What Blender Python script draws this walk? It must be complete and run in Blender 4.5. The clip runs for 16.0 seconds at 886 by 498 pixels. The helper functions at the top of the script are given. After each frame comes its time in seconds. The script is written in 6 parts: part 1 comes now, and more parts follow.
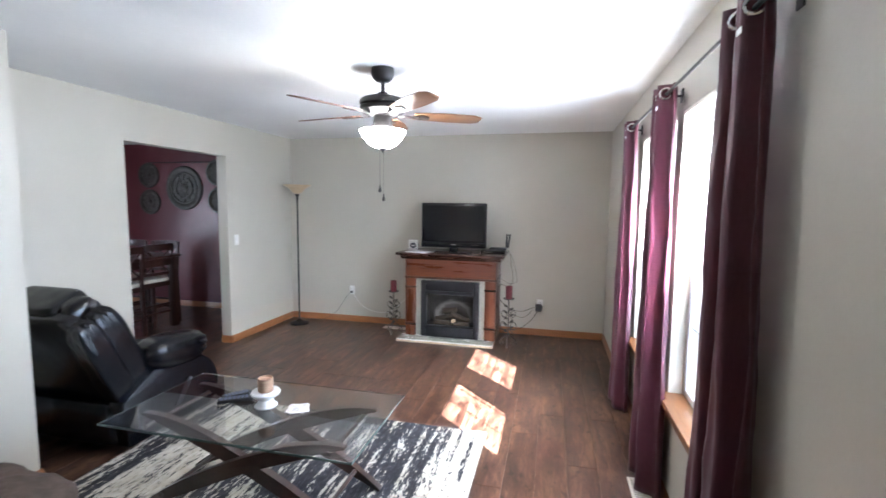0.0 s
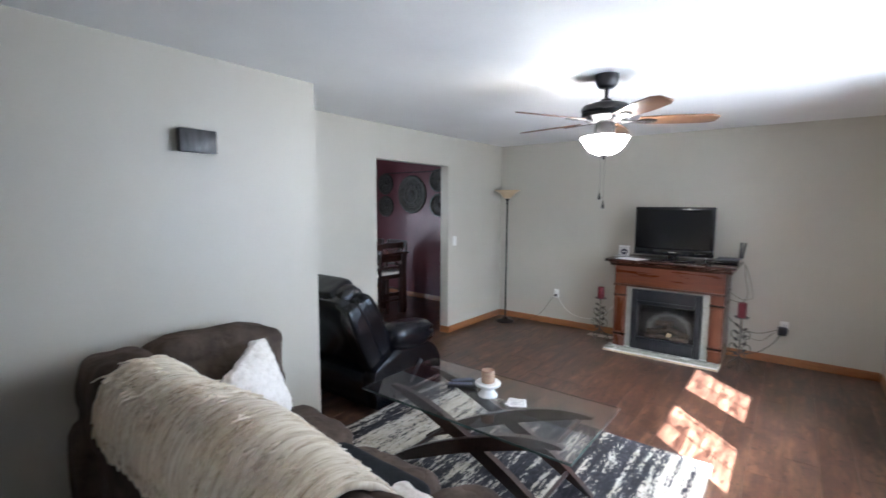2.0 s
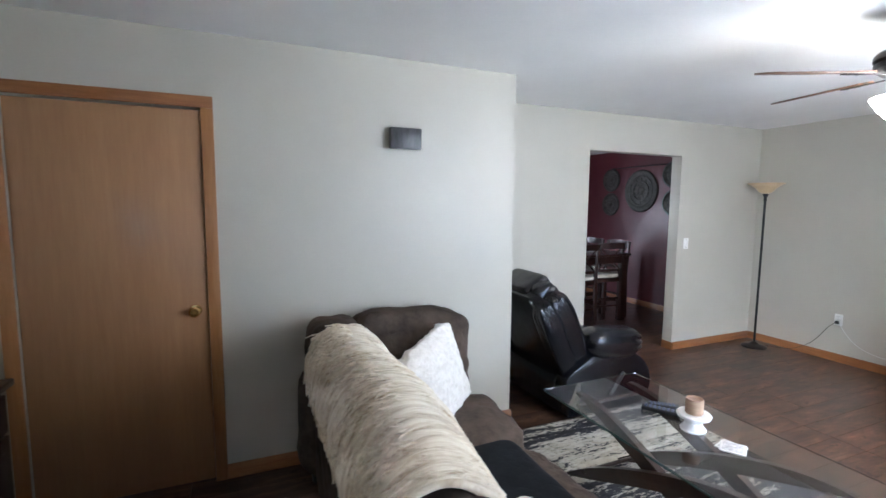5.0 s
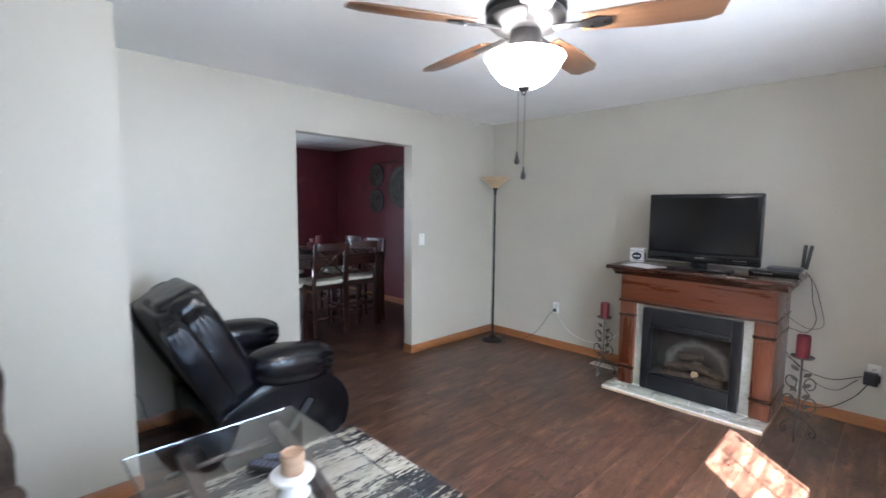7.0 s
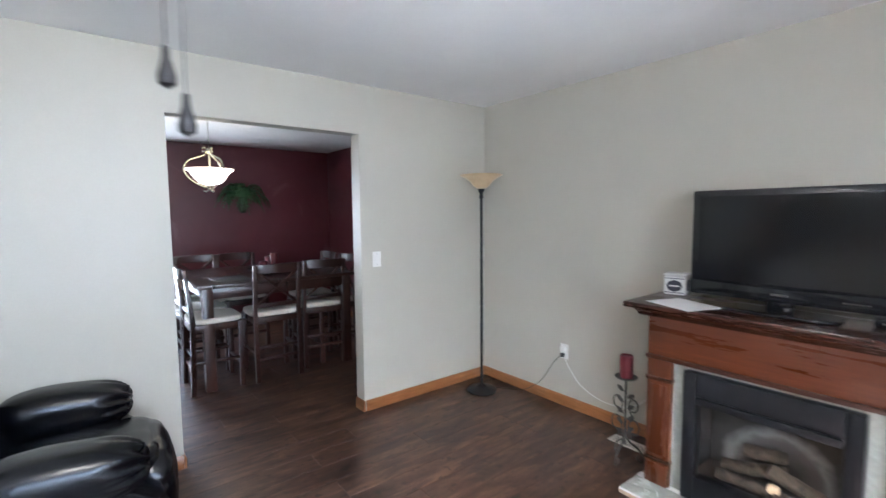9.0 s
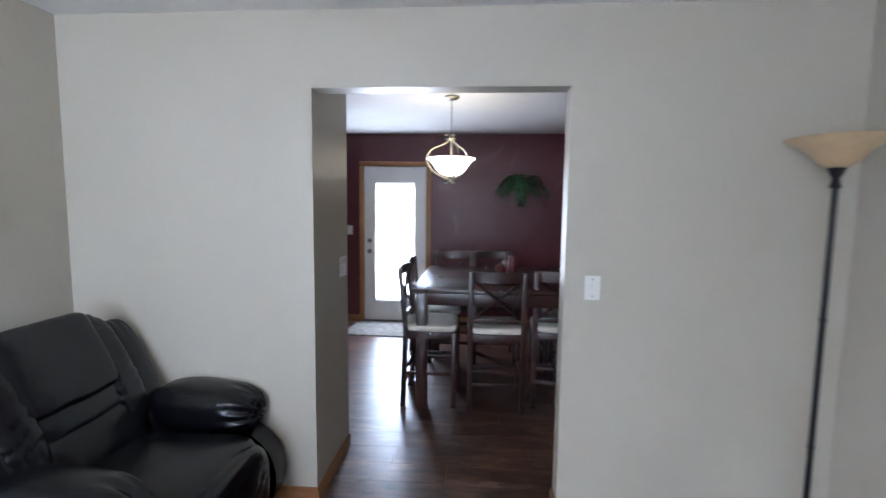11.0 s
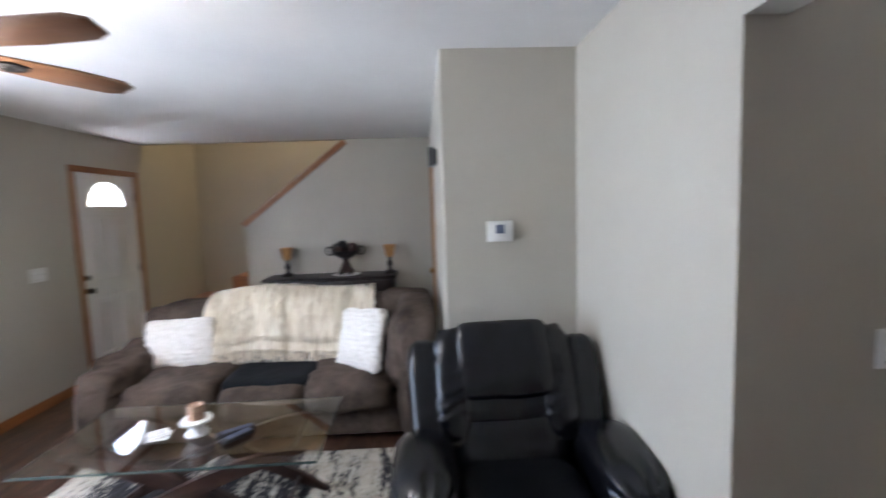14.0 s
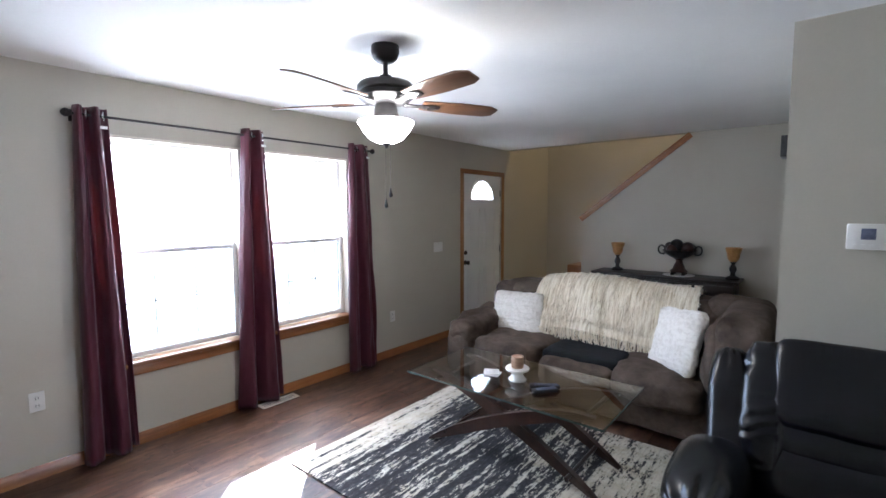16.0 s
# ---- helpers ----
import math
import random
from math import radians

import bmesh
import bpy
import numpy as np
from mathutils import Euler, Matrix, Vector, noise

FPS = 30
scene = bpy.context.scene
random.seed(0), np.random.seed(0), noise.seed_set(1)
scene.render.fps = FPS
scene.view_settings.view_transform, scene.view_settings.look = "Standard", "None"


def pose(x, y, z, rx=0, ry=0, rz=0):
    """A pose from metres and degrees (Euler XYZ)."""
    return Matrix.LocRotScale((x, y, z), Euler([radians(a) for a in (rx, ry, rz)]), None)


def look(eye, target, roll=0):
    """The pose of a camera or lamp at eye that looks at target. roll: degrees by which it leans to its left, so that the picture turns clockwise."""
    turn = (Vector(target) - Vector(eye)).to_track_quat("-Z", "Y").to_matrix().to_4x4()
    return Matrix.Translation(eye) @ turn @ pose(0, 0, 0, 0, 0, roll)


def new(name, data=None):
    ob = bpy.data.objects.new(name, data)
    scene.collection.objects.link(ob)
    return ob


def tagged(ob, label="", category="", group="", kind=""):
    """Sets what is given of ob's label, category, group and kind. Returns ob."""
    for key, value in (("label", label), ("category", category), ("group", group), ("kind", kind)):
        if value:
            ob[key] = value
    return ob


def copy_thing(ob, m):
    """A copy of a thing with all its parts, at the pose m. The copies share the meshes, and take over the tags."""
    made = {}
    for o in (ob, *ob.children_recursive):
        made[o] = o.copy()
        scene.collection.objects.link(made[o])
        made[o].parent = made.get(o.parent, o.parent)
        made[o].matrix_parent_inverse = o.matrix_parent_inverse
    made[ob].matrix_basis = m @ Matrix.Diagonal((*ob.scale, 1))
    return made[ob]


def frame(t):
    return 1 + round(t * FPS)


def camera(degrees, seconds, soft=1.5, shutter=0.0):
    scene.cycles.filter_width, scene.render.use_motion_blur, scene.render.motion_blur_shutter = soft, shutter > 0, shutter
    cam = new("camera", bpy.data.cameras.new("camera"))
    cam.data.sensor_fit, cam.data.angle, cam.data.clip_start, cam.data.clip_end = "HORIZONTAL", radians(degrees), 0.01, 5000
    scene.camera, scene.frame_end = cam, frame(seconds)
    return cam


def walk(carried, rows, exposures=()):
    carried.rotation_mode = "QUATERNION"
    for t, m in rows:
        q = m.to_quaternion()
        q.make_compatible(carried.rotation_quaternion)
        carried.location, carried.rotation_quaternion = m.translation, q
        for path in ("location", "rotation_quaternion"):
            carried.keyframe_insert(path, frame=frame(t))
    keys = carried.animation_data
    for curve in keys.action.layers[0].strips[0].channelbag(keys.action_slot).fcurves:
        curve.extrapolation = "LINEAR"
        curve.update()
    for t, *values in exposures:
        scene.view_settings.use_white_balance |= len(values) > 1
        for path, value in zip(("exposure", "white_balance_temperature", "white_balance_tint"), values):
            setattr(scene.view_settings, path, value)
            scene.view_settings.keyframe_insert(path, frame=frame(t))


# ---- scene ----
cam = camera(88.7, 16.0, 1.5, 0.5)
PATH = [
    (0, (0.541, 0.565, 1.583), (0.079, 2.501, 1.389), 0.7),
    (0.5, (0.57, 0.539, 1.585), (-0.097, 2.415, 1.394), 0.8),
    (1, (0.559, 0.504, 1.602), (-0.294, 2.303, 1.407), 0.8),
    (1.5, (0.479, 0.459, 1.614), (-0.547, 2.165, 1.417), 0.5),
    (2, (0.465, 0.413, 1.628), (-0.758, 1.983, 1.429), 0.3),
    (2.5, (0.437, 0.386, 1.621), (-0.977, 1.786, 1.422), 0.2),
    (3, (0.434, 0.395, 1.61), (-1.15, 1.6, 1.411), 0.1),
    (3.2, (0.449, 0.403, 1.619), (-1.198, 1.521, 1.421), -0.1),
    (5.3, (0.529, 0.827, 1.554), (-1.304, 1.603, 1.353), 0.5),
    (5.5, (0.523, 0.936, 1.541), (-1.266, 1.808, 1.344), 0.6),
    (6, (0.549, 1.234, 1.511), (-1.095, 2.357, 1.321), 0.7),
    (6.5, (0.562, 1.564, 1.502), (-0.96, 2.848, 1.313), 0.4),
    (7, (0.499, 1.929, 1.497), (-0.918, 3.328, 1.309), 0.5),
    (7.5, (0.451, 2.283, 1.517), (-0.927, 3.72, 1.324), 0.3),
    (8, (0.342, 2.617, 1.519), (-1.024, 4.065, 1.328), 0.1),
    (8.2, (0.287, 2.732, 1.517), (-1.082, 4.177, 1.33), 0.0),
    (10.5, (-0.478, 4.264, 1.504), (-2.461, 4.462, 1.338), 0.4),
    (11, (-0.774, 4.461, 1.537), (-2.76, 4.312, 1.346), 0.7),
    (11.5, (-1.106, 4.614, 1.556), (-3.033, 4.119, 1.351), 0.2),
    (12, (-1.39, 4.739, 1.569), (-3.2, 3.914, 1.364), -0.2),
    (12.5, (-1.637, 4.809, 1.563), (-3.208, 3.587, 1.367), -1.2),
    (13, (-1.907, 4.784, 1.602), (-3.078, 3.174, 1.405), -1.8),
    (13.5, (-2.023, 4.793, 1.61), (-2.698, 2.919, 1.428), -1.7),
    (14, (-2.068, 4.857, 1.614), (-2.161, 2.868, 1.426), -1.9),
    (14.5, (-2.041, 4.976, 1.596), (-1.542, 3.048, 1.415), -1.5),
    (15, (-2.055, 5.122, 1.61), (-1.137, 3.355, 1.43), -1.6),
    (15.5, (-2.17, 5.094, 1.625), (-0.973, 3.502, 1.439), -1.2),
    (16, (-2.313, 5.072, 1.59), (-1.051, 3.529, 1.418), -0.2),
]
EXPOSURE = [(0, 4.92, 5500, 12), (1.5, 4.6, 5500, 12), (3, 4.52, 5500, 11), (5.5, 4.82, 5500, 11), (6.5, 4.68, 5500, 11), (8, 4.92, 5550, 11), (10.5, 4.58, 5450, 12), (12, 4.27, 5700, 17), (13, 4.4, 5800, 16), (14.5, 4.8, 5450, 14), (16, 4.36, 5450, 13)]
walk(cam, [(t, look(eye, target, roll)) for t, eye, target, roll in PATH], EXPOSURE)

# ---- world, sun, light ----
world = bpy.data.worlds.new("sky")
scene.world = world
world.use_nodes = True
sky = world.node_tree.nodes.new("ShaderNodeTexSky")
sky.sky_type, sky.sun_disc = "NISHITA", False
sky.sun_elevation, sky.sun_rotation = radians(43.5), radians(134)
background = world.node_tree.nodes["Background"]
background.inputs["Strength"].default_value = 0.065
world.node_tree.links.new(sky.outputs[0], background.inputs[0])


def lamp(name, kind, m, energy, colour, **settings):
    data = bpy.data.lights.new(name, kind)
    data.energy, data.color = energy, colour
    for key, value in settings.items():
        if key == "size":
            data.shadow_soft_size = value
        if key == "angle":
            data.angle = value
        if key == "area":
            data.shape, data.size, data.size_y = "RECTANGLE", value[0], value[1]
    ob = new(name, data)
    ob.matrix_world = m
    return ob


lamp("sun", "SUN", look((10, -9.6, 13.15), (0, 0, 0)), 5.0, (1.0, 0.97, 0.93), angle=radians(0.53))
# area lamps added for skylight in the two window openings and the patio door
# the north window's lamp is set stronger to brighten the north wall
for y, power in ((2.712, 0.85), (3.768, 1.8)):
    lamp("window_light", "AREA", look((1.3265, y, 1.326), (0, y, 1.326)), power, (0.86, 0.94, 1.0), area=(0.86, 1.42))
lamp("patio_light", "AREA", look((-6.64, 3.395, 1.05), (0, 3.395, 1.05)), 1.9, (0.92, 0.96, 1.0), area=(0.5, 1.5))
lamp("stair_bulb", "POINT", pose(-0.9, -1.35, 4.2), 1.95, (1.0, 0.76, 0.42), size=0.08)


# ---- materials ----
def nodes_of(name):
    m = bpy.data.materials.new(name)
    m.use_nodes = True
    t = m.node_tree
    return m, t, t.nodes["Principled BSDF"], t.nodes.new, t.links.new


def noise_node(t, vec, scale, detail=4.0, rough=0.6, distort=0.0):
    n = t.nodes.new("ShaderNodeTexNoise")
    n.inputs["Scale"].default_value, n.inputs["Detail"].default_value = scale, detail
    n.inputs["Roughness"].default_value, n.inputs["Distortion"].default_value = rough, distort
    if vec:
        t.links.new(vec, n.inputs["Vector"])
    return n.outputs["Fac"]


def ramp_node(t, fac, stops):
    r = t.nodes.new("ShaderNodeValToRGB")
    while len(r.color_ramp.elements) < len(stops):
        r.color_ramp.elements.new(0.5)
    for e, (p, c) in zip(r.color_ramp.elements, stops):
        e.position, e.color = p, (*c, 1)
    t.links.new(fac, r.inputs[0])
    return r.outputs[0]


def coords(t, scale=(1, 1, 1), per_object=False):
    c = t.nodes.new("ShaderNodeTexCoord")
    m = t.nodes.new("ShaderNodeMapping")
    m.inputs["Scale"].default_value = scale
    t.links.new(c.outputs["Object"], m.inputs["Vector"])
    if per_object:
        info = t.nodes.new("ShaderNodeObjectInfo")
        mul = t.nodes.new("ShaderNodeVectorMath")
        mul.operation = "MULTIPLY"
        comb = t.nodes.new("ShaderNodeCombineXYZ")
        for i in range(3):
            t.links.new(info.outputs["Random"], comb.inputs[i])
        t.links.new(comb.outputs[0], mul.inputs[0])
        mul.inputs[1].default_value = (37, 53, 71)
        t.links.new(mul.outputs[0], m.inputs["Location"])
    return m.outputs["Vector"]


def bump(t, b, height, strength, distance=0.01):
    n = t.nodes.new("ShaderNodeBump")
    n.inputs["Strength"].default_value, n.inputs["Distance"].default_value = strength, distance
    t.links.new(height, n.inputs["Height"])
    t.links.new(n.outputs[0], b.inputs["Normal"])


def surf(name, lo, hi, scale=6.0, stretch=(1, 1, 1), rough=0.5, rough_var=0.1, metal=0.0, grain=60.0, relief=0.15, depth=0.004, coat=0.0, sheen=0.0, spec=0.5, per_object=False):
    """A surface with colour between lo and hi in broad patches, fine grain, and relief."""
    m, t, b, n, link = nodes_of(name)
    v = coords(t, stretch, per_object)
    broad, fine = noise_node(t, v, scale, 5), noise_node(t, v, grain, 3)
    mix = t.nodes.new("ShaderNodeMath")
    mix.operation = "MULTIPLY_ADD"
    mix.inputs[1].default_value = 0.3
    link(fine, mix.inputs[0])
    half = t.nodes.new("ShaderNodeMath")
    half.operation = "MULTIPLY"
    half.inputs[1].default_value = 0.7
    link(broad, half.inputs[0])
    link(half.outputs[0], mix.inputs[2])
    link(ramp_node(t, mix.outputs[0], [(0.33, lo), (0.67, hi)]), b.inputs["Base Color"])
    rr = t.nodes.new("ShaderNodeMapRange")
    rr.inputs["To Min"].default_value, rr.inputs["To Max"].default_value = max(0.02, rough - rough_var), min(1, rough + rough_var)
    link(broad, rr.inputs["Value"])
    link(rr.outputs[0], b.inputs["Roughness"])
    b.inputs["Metallic"].default_value = metal
    b.inputs["Coat Weight"].default_value, b.inputs["Sheen Weight"].default_value = coat, sheen
    b.inputs["Specular IOR Level"].default_value = spec
    if relief:
        bump(t, b, mix.outputs[0] if grain < 100 else fine, relief, depth)
    return m


def wood(name, dark, mid, light, axis="y", rough=0.4, grain=9.0, coat=0.1, per_object=True, relief=0.12):
    """Wood with grain along an axis."""
    m, t, b, n, link = nodes_of(name)
    long = {"x": (0.09, 1, 1), "y": (1, 0.09, 1), "z": (1, 1, 0.09)}[axis]
    v = coords(t, long, per_object)
    streak = noise_node(t, v, grain, 6, 0.65, 0.0)
    fine = noise_node(t, v, grain * 9, 4, 0.7)
    mix = t.nodes.new("ShaderNodeMath")
    mix.operation = "MULTIPLY_ADD"
    mix.inputs[1].default_value = 0.35
    link(fine, mix.inputs[0])
    sc = t.nodes.new("ShaderNodeMath")
    sc.operation = "MULTIPLY"
    sc.inputs[1].default_value = 0.65
    link(streak, sc.inputs[0])
    link(sc.outputs[0], mix.inputs[2])
    link(ramp_node(t, mix.outputs[0], [(0.34, dark), (0.5, mid), (0.66, light)]), b.inputs["Base Color"])
    rr = t.nodes.new("ShaderNodeMapRange")
    rr.inputs["To Min"].default_value, rr.inputs["To Max"].default_value = rough - 0.08, rough + 0.12
    link(streak, rr.inputs["Value"])
    link(rr.outputs[0], b.inputs["Roughness"])
    b.inputs["Coat Weight"].default_value, b.inputs["Coat Roughness"].default_value = coat, 0.2
    bump(t, b, mix.outputs[0], relief, 0.002)
    return m


def glass(name, colour=(1, 1, 1), rough=0.0, ior=1.45):
    m, t, b, n, link = nodes_of(name)
    b.inputs["Base Color"].default_value = (*colour, 1)
    b.inputs["Transmission Weight"].default_value, b.inputs["Roughness"].default_value, b.inputs["IOR"].default_value = 1.0, rough, ior
    return m


def glow(name, colour, strength, rough=0.4):
    m, t, b, n, link = nodes_of(name)
    b.inputs["Base Color"].default_value = (*colour, 1)
    b.inputs["Roughness"].default_value = rough
    b.inputs["Emission Color"].default_value, b.inputs["Emission Strength"].default_value = (*colour, 1), strength
    return m


def creased(name, lo, hi, crease, rough=0.5, fold=0.02, spec=0.5, nap=60.0, nap_depth=0.003, patch=3.0):
    """Leather or suede: soft folds, sharp crease lines and a fine nap."""
    m, t, b, n, link = nodes_of(name)
    v = coords(t)
    folds = noise_node(t, v, crease, 3, 0.55, 0.0)
    off = t.nodes.new("ShaderNodeMath")
    off.operation = "SUBTRACT"
    off.inputs[1].default_value = 0.5
    link(folds, off.inputs[0])
    ridge = t.nodes.new("ShaderNodeMath")
    ridge.operation = "ABSOLUTE"
    link(off.outputs[0], ridge.inputs[0])
    soft = t.nodes.new("ShaderNodeMath")
    soft.operation = "POWER"
    soft.inputs[1].default_value = 0.6
    link(ridge.outputs[0], soft.inputs[0])
    fine = noise_node(t, v, nap, 4, 0.7)
    mix = t.nodes.new("ShaderNodeMath")
    mix.operation = "MULTIPLY_ADD"
    mix.inputs[1].default_value = nap_depth / fold
    link(fine, mix.inputs[0])
    link(soft.outputs[0], mix.inputs[2])
    worn = noise_node(t, v, patch, 5, 0.65, 0.0)
    link(ramp_node(t, worn, [(0.34, lo), (0.66, hi)]), b.inputs["Base Color"])
    rr = t.nodes.new("ShaderNodeMapRange")
    rr.inputs["To Min"].default_value, rr.inputs["To Max"].default_value = rough - 0.07, rough + 0.07
    link(worn, rr.inputs["Value"])
    link(rr.outputs[0], b.inputs["Roughness"])
    b.inputs["Specular IOR Level"].default_value = spec
    bump(t, b, mix.outputs[0], 0.5, fold)
    return m


def leather(name, lo, hi):
    """Smooth bonded leather: a soft sheen and a fine pebble."""
    m, t, b, n, link = nodes_of(name)
    v = coords(t)
    pebble, worn = noise_node(t, v, 420, 2, 0.6), noise_node(t, v, 4, 4, 0.6)
    link(ramp_node(t, worn, [(0.34, lo), (0.66, hi)]), b.inputs["Base Color"])
    rr = n("ShaderNodeMapRange")
    rr.inputs["To Min"].default_value, rr.inputs["To Max"].default_value = 0.20, 0.30
    link(worn, rr.inputs["Value"])
    link(rr.outputs[0], b.inputs["Roughness"])
    b.inputs["Specular IOR Level"].default_value = 0.5
    mix = n("ShaderNodeMath")
    mix.operation = "MULTIPLY_ADD"
    mix.inputs[1].default_value = 0.05
    link(pebble, mix.inputs[0])
    link(noise_node(t, v, 11, 5, 0.55, 0.6), mix.inputs[2])
    bump(t, b, mix.outputs[0], 0.20, 0.010)
    return m


def floor_planks():
    m, t, b, n, link = nodes_of("laminate planks")
    streak = noise_node(t, coords(t, (1, 0.16, 1), True), 16, 6, 0.68, 0.4)
    blot = noise_node(t, coords(t, (1, 0.42, 1), True), 8, 6, 0.66, 0.5)
    knot = noise_node(t, coords(t, (1, 0.55, 1), True), 21, 3, 0.6, 0.2)
    fine = noise_node(t, coords(t, (1, 0.06, 1), True), 130, 3, 0.7)
    colour = ramp_node(t, streak, [(0.36, (0.036, 0.0165, 0.0105)), (0.46, (0.070, 0.0335, 0.0205)), (0.54, (0.102, 0.0515, 0.0320)), (0.64, (0.165, 0.0890, 0.0560))])
    dark = ramp_node(t, blot, [(0.36, (0.36, 0.32, 0.32)), (0.45, (0.76, 0.72, 0.71)), (0.54, (1.0, 0.98, 0.97)), (0.66, (1.32, 1.27, 1.22))])
    spots = ramp_node(t, knot, [(0.33, (0.28, 0.25, 0.26)), (0.40, (1.0, 1.0, 1.0))])

    def times(x, y):
        mul = n("ShaderNodeMix")
        mul.data_type, mul.blend_type = "RGBA", "MULTIPLY"
        mul.inputs["Factor"].default_value = 1.0
        link(x, mul.inputs["A"])
        link(y, mul.inputs["B"])
        return mul.outputs["Result"]

    hsv = n("ShaderNodeHueSaturation")
    info = n("ShaderNodeObjectInfo")
    rng = n("ShaderNodeMapRange")
    rng.inputs["To Min"].default_value, rng.inputs["To Max"].default_value = 0.78, 0.93
    link(info.outputs["Random"], rng.inputs["Value"])
    link(rng.outputs[0], hsv.inputs["Value"])
    link(times(times(colour, dark), spots), hsv.inputs["Color"])
    link(hsv.outputs[0], b.inputs["Base Color"])
    rr = n("ShaderNodeMapRange")
    rr.inputs["To Min"].default_value, rr.inputs["To Max"].default_value = 0.24, 0.40
    link(streak, rr.inputs["Value"])
    link(rr.outputs[0], b.inputs["Roughness"])
    bump(t, b, fine, 0.10, 0.001)
    return m


def rug_pile():
    m, t, b, n, link = nodes_of("distressed striped rug")
    place = n("ShaderNodeTexCoord")
    split = n("ShaderNodeSeparateXYZ")
    link(place.outputs["Object"], split.inputs[0])
    across = n("ShaderNodeMapRange")
    across.inputs["From Min"].default_value, across.inputs["From Max"].default_value = -2.02, 0.15
    link(split.outputs["X"], across.inputs["Value"])

    def grey(v):
        return (v, v, v)

    bands = ramp_node(t, across.outputs[0], [(0.0, grey(0.52)), (0.07, grey(0.40)), (0.13, grey(0.60)), (0.27, grey(0.62)), (0.34, grey(0.44)), (0.48, grey(0.42)), (0.60, grey(0.38)), (0.68, grey(0.46)), (0.76, grey(0.36)), (0.86, grey(0.42)), (0.91, grey(0.62)), (1.0, grey(0.64))])
    streak = noise_node(t, coords(t, (1, 0.10, 1)), 24, 3, 0.6, 0.3)
    torn = noise_node(t, coords(t, (1, 0.33, 1)), 70, 3, 0.7, 0.3)
    pile = noise_node(t, coords(t), 260, 2, 0.6)
    wear = noise_node(t, coords(t), 7, 4, 0.7)

    def add(x, y, k):
        node = n("ShaderNodeMath")
        node.operation = "MULTIPLY_ADD"
        node.inputs[1].default_value = k
        link(x, node.inputs[0])
        link(y, node.inputs[2])
        return node.outputs[0]

    total = add(torn, add(streak, bands, 1.1), 0.82)          # about 1.48 in the middle
    half = n("ShaderNodeMath")
    half.operation = "MULTIPLY"
    half.inputs[1].default_value = 0.5
    link(total, half.inputs[0])
    base = ramp_node(t, half.outputs[0], [(0.62, (0.024, 0.0242, 0.029)), (0.722, (0.052, 0.052, 0.060)), (0.738, (0.40, 0.375, 0.33)), (0.83, (0.56, 0.525, 0.46))])
    stain = ramp_node(t, wear, [(0.35, (0.80, 0.77, 0.71)), (0.6, (1.0, 1.0, 1.0))])
    mul = n("ShaderNodeMix")
    mul.data_type, mul.blend_type = "RGBA", "MULTIPLY"
    mul.inputs["Factor"].default_value = 1.0
    link(base, mul.inputs["A"])
    link(stain, mul.inputs["B"])
    link(mul.outputs["Result"], b.inputs["Base Color"])
    b.inputs["Roughness"].default_value = 0.95
    b.inputs["Specular IOR Level"].default_value = 0.2
    bump(t, b, pile, 0.5, 0.004)
    return m


def curtain_cloth():
    m, t, b, n, link = nodes_of("burgundy satin")
    fine = noise_node(t, coords(t, (1, 1, 0.12)), 220, 3)
    link(ramp_node(t, fine, [(0.3, (0.056, 0.0105, 0.0225)), (0.7, (0.089, 0.0175, 0.0345))]), b.inputs["Base Color"])
    b.inputs["Roughness"].default_value = 0.38
    b.inputs["Metallic"].default_value = 0.1
    b.inputs["Sheen Weight"].default_value = 0.12
    tr = t.nodes.new("ShaderNodeBsdfTranslucent")
    tr.inputs["Color"].default_value = (0.36, 0.115, 0.105, 1)
    mix = t.nodes.new("ShaderNodeMixShader")
    mix.inputs[0].default_value = 0.10
    link(b.outputs[0], mix.inputs[1])
    link(tr.outputs[0], mix.inputs[2])
    link(mix.outputs[0], t.nodes["Material Output"].inputs["Surface"])
    bump(t, b, fine, 0.12, 0.001)
    return m


def throw_yarn():
    m, t, b, n, link = nodes_of("shaggy cream yarn")
    v = coords(t, (1, 0.08, 0.08))
    strand = noise_node(t, v, 66, 4, 0.75, 0.3)
    broad = noise_node(t, coords(t), 9, 3)
    link(ramp_node(t, strand, [(0.30, (0.36, 0.26, 0.155)), (0.43, (0.67, 0.565, 0.41)), (0.58, (0.88, 0.80, 0.66))]), b.inputs["Base Color"])
    b.inputs["Roughness"].default_value, b.inputs["Sheen Weight"].default_value = 0.95, 0.3
    bump(t, b, strand, 0.9, 0.012)
    return m


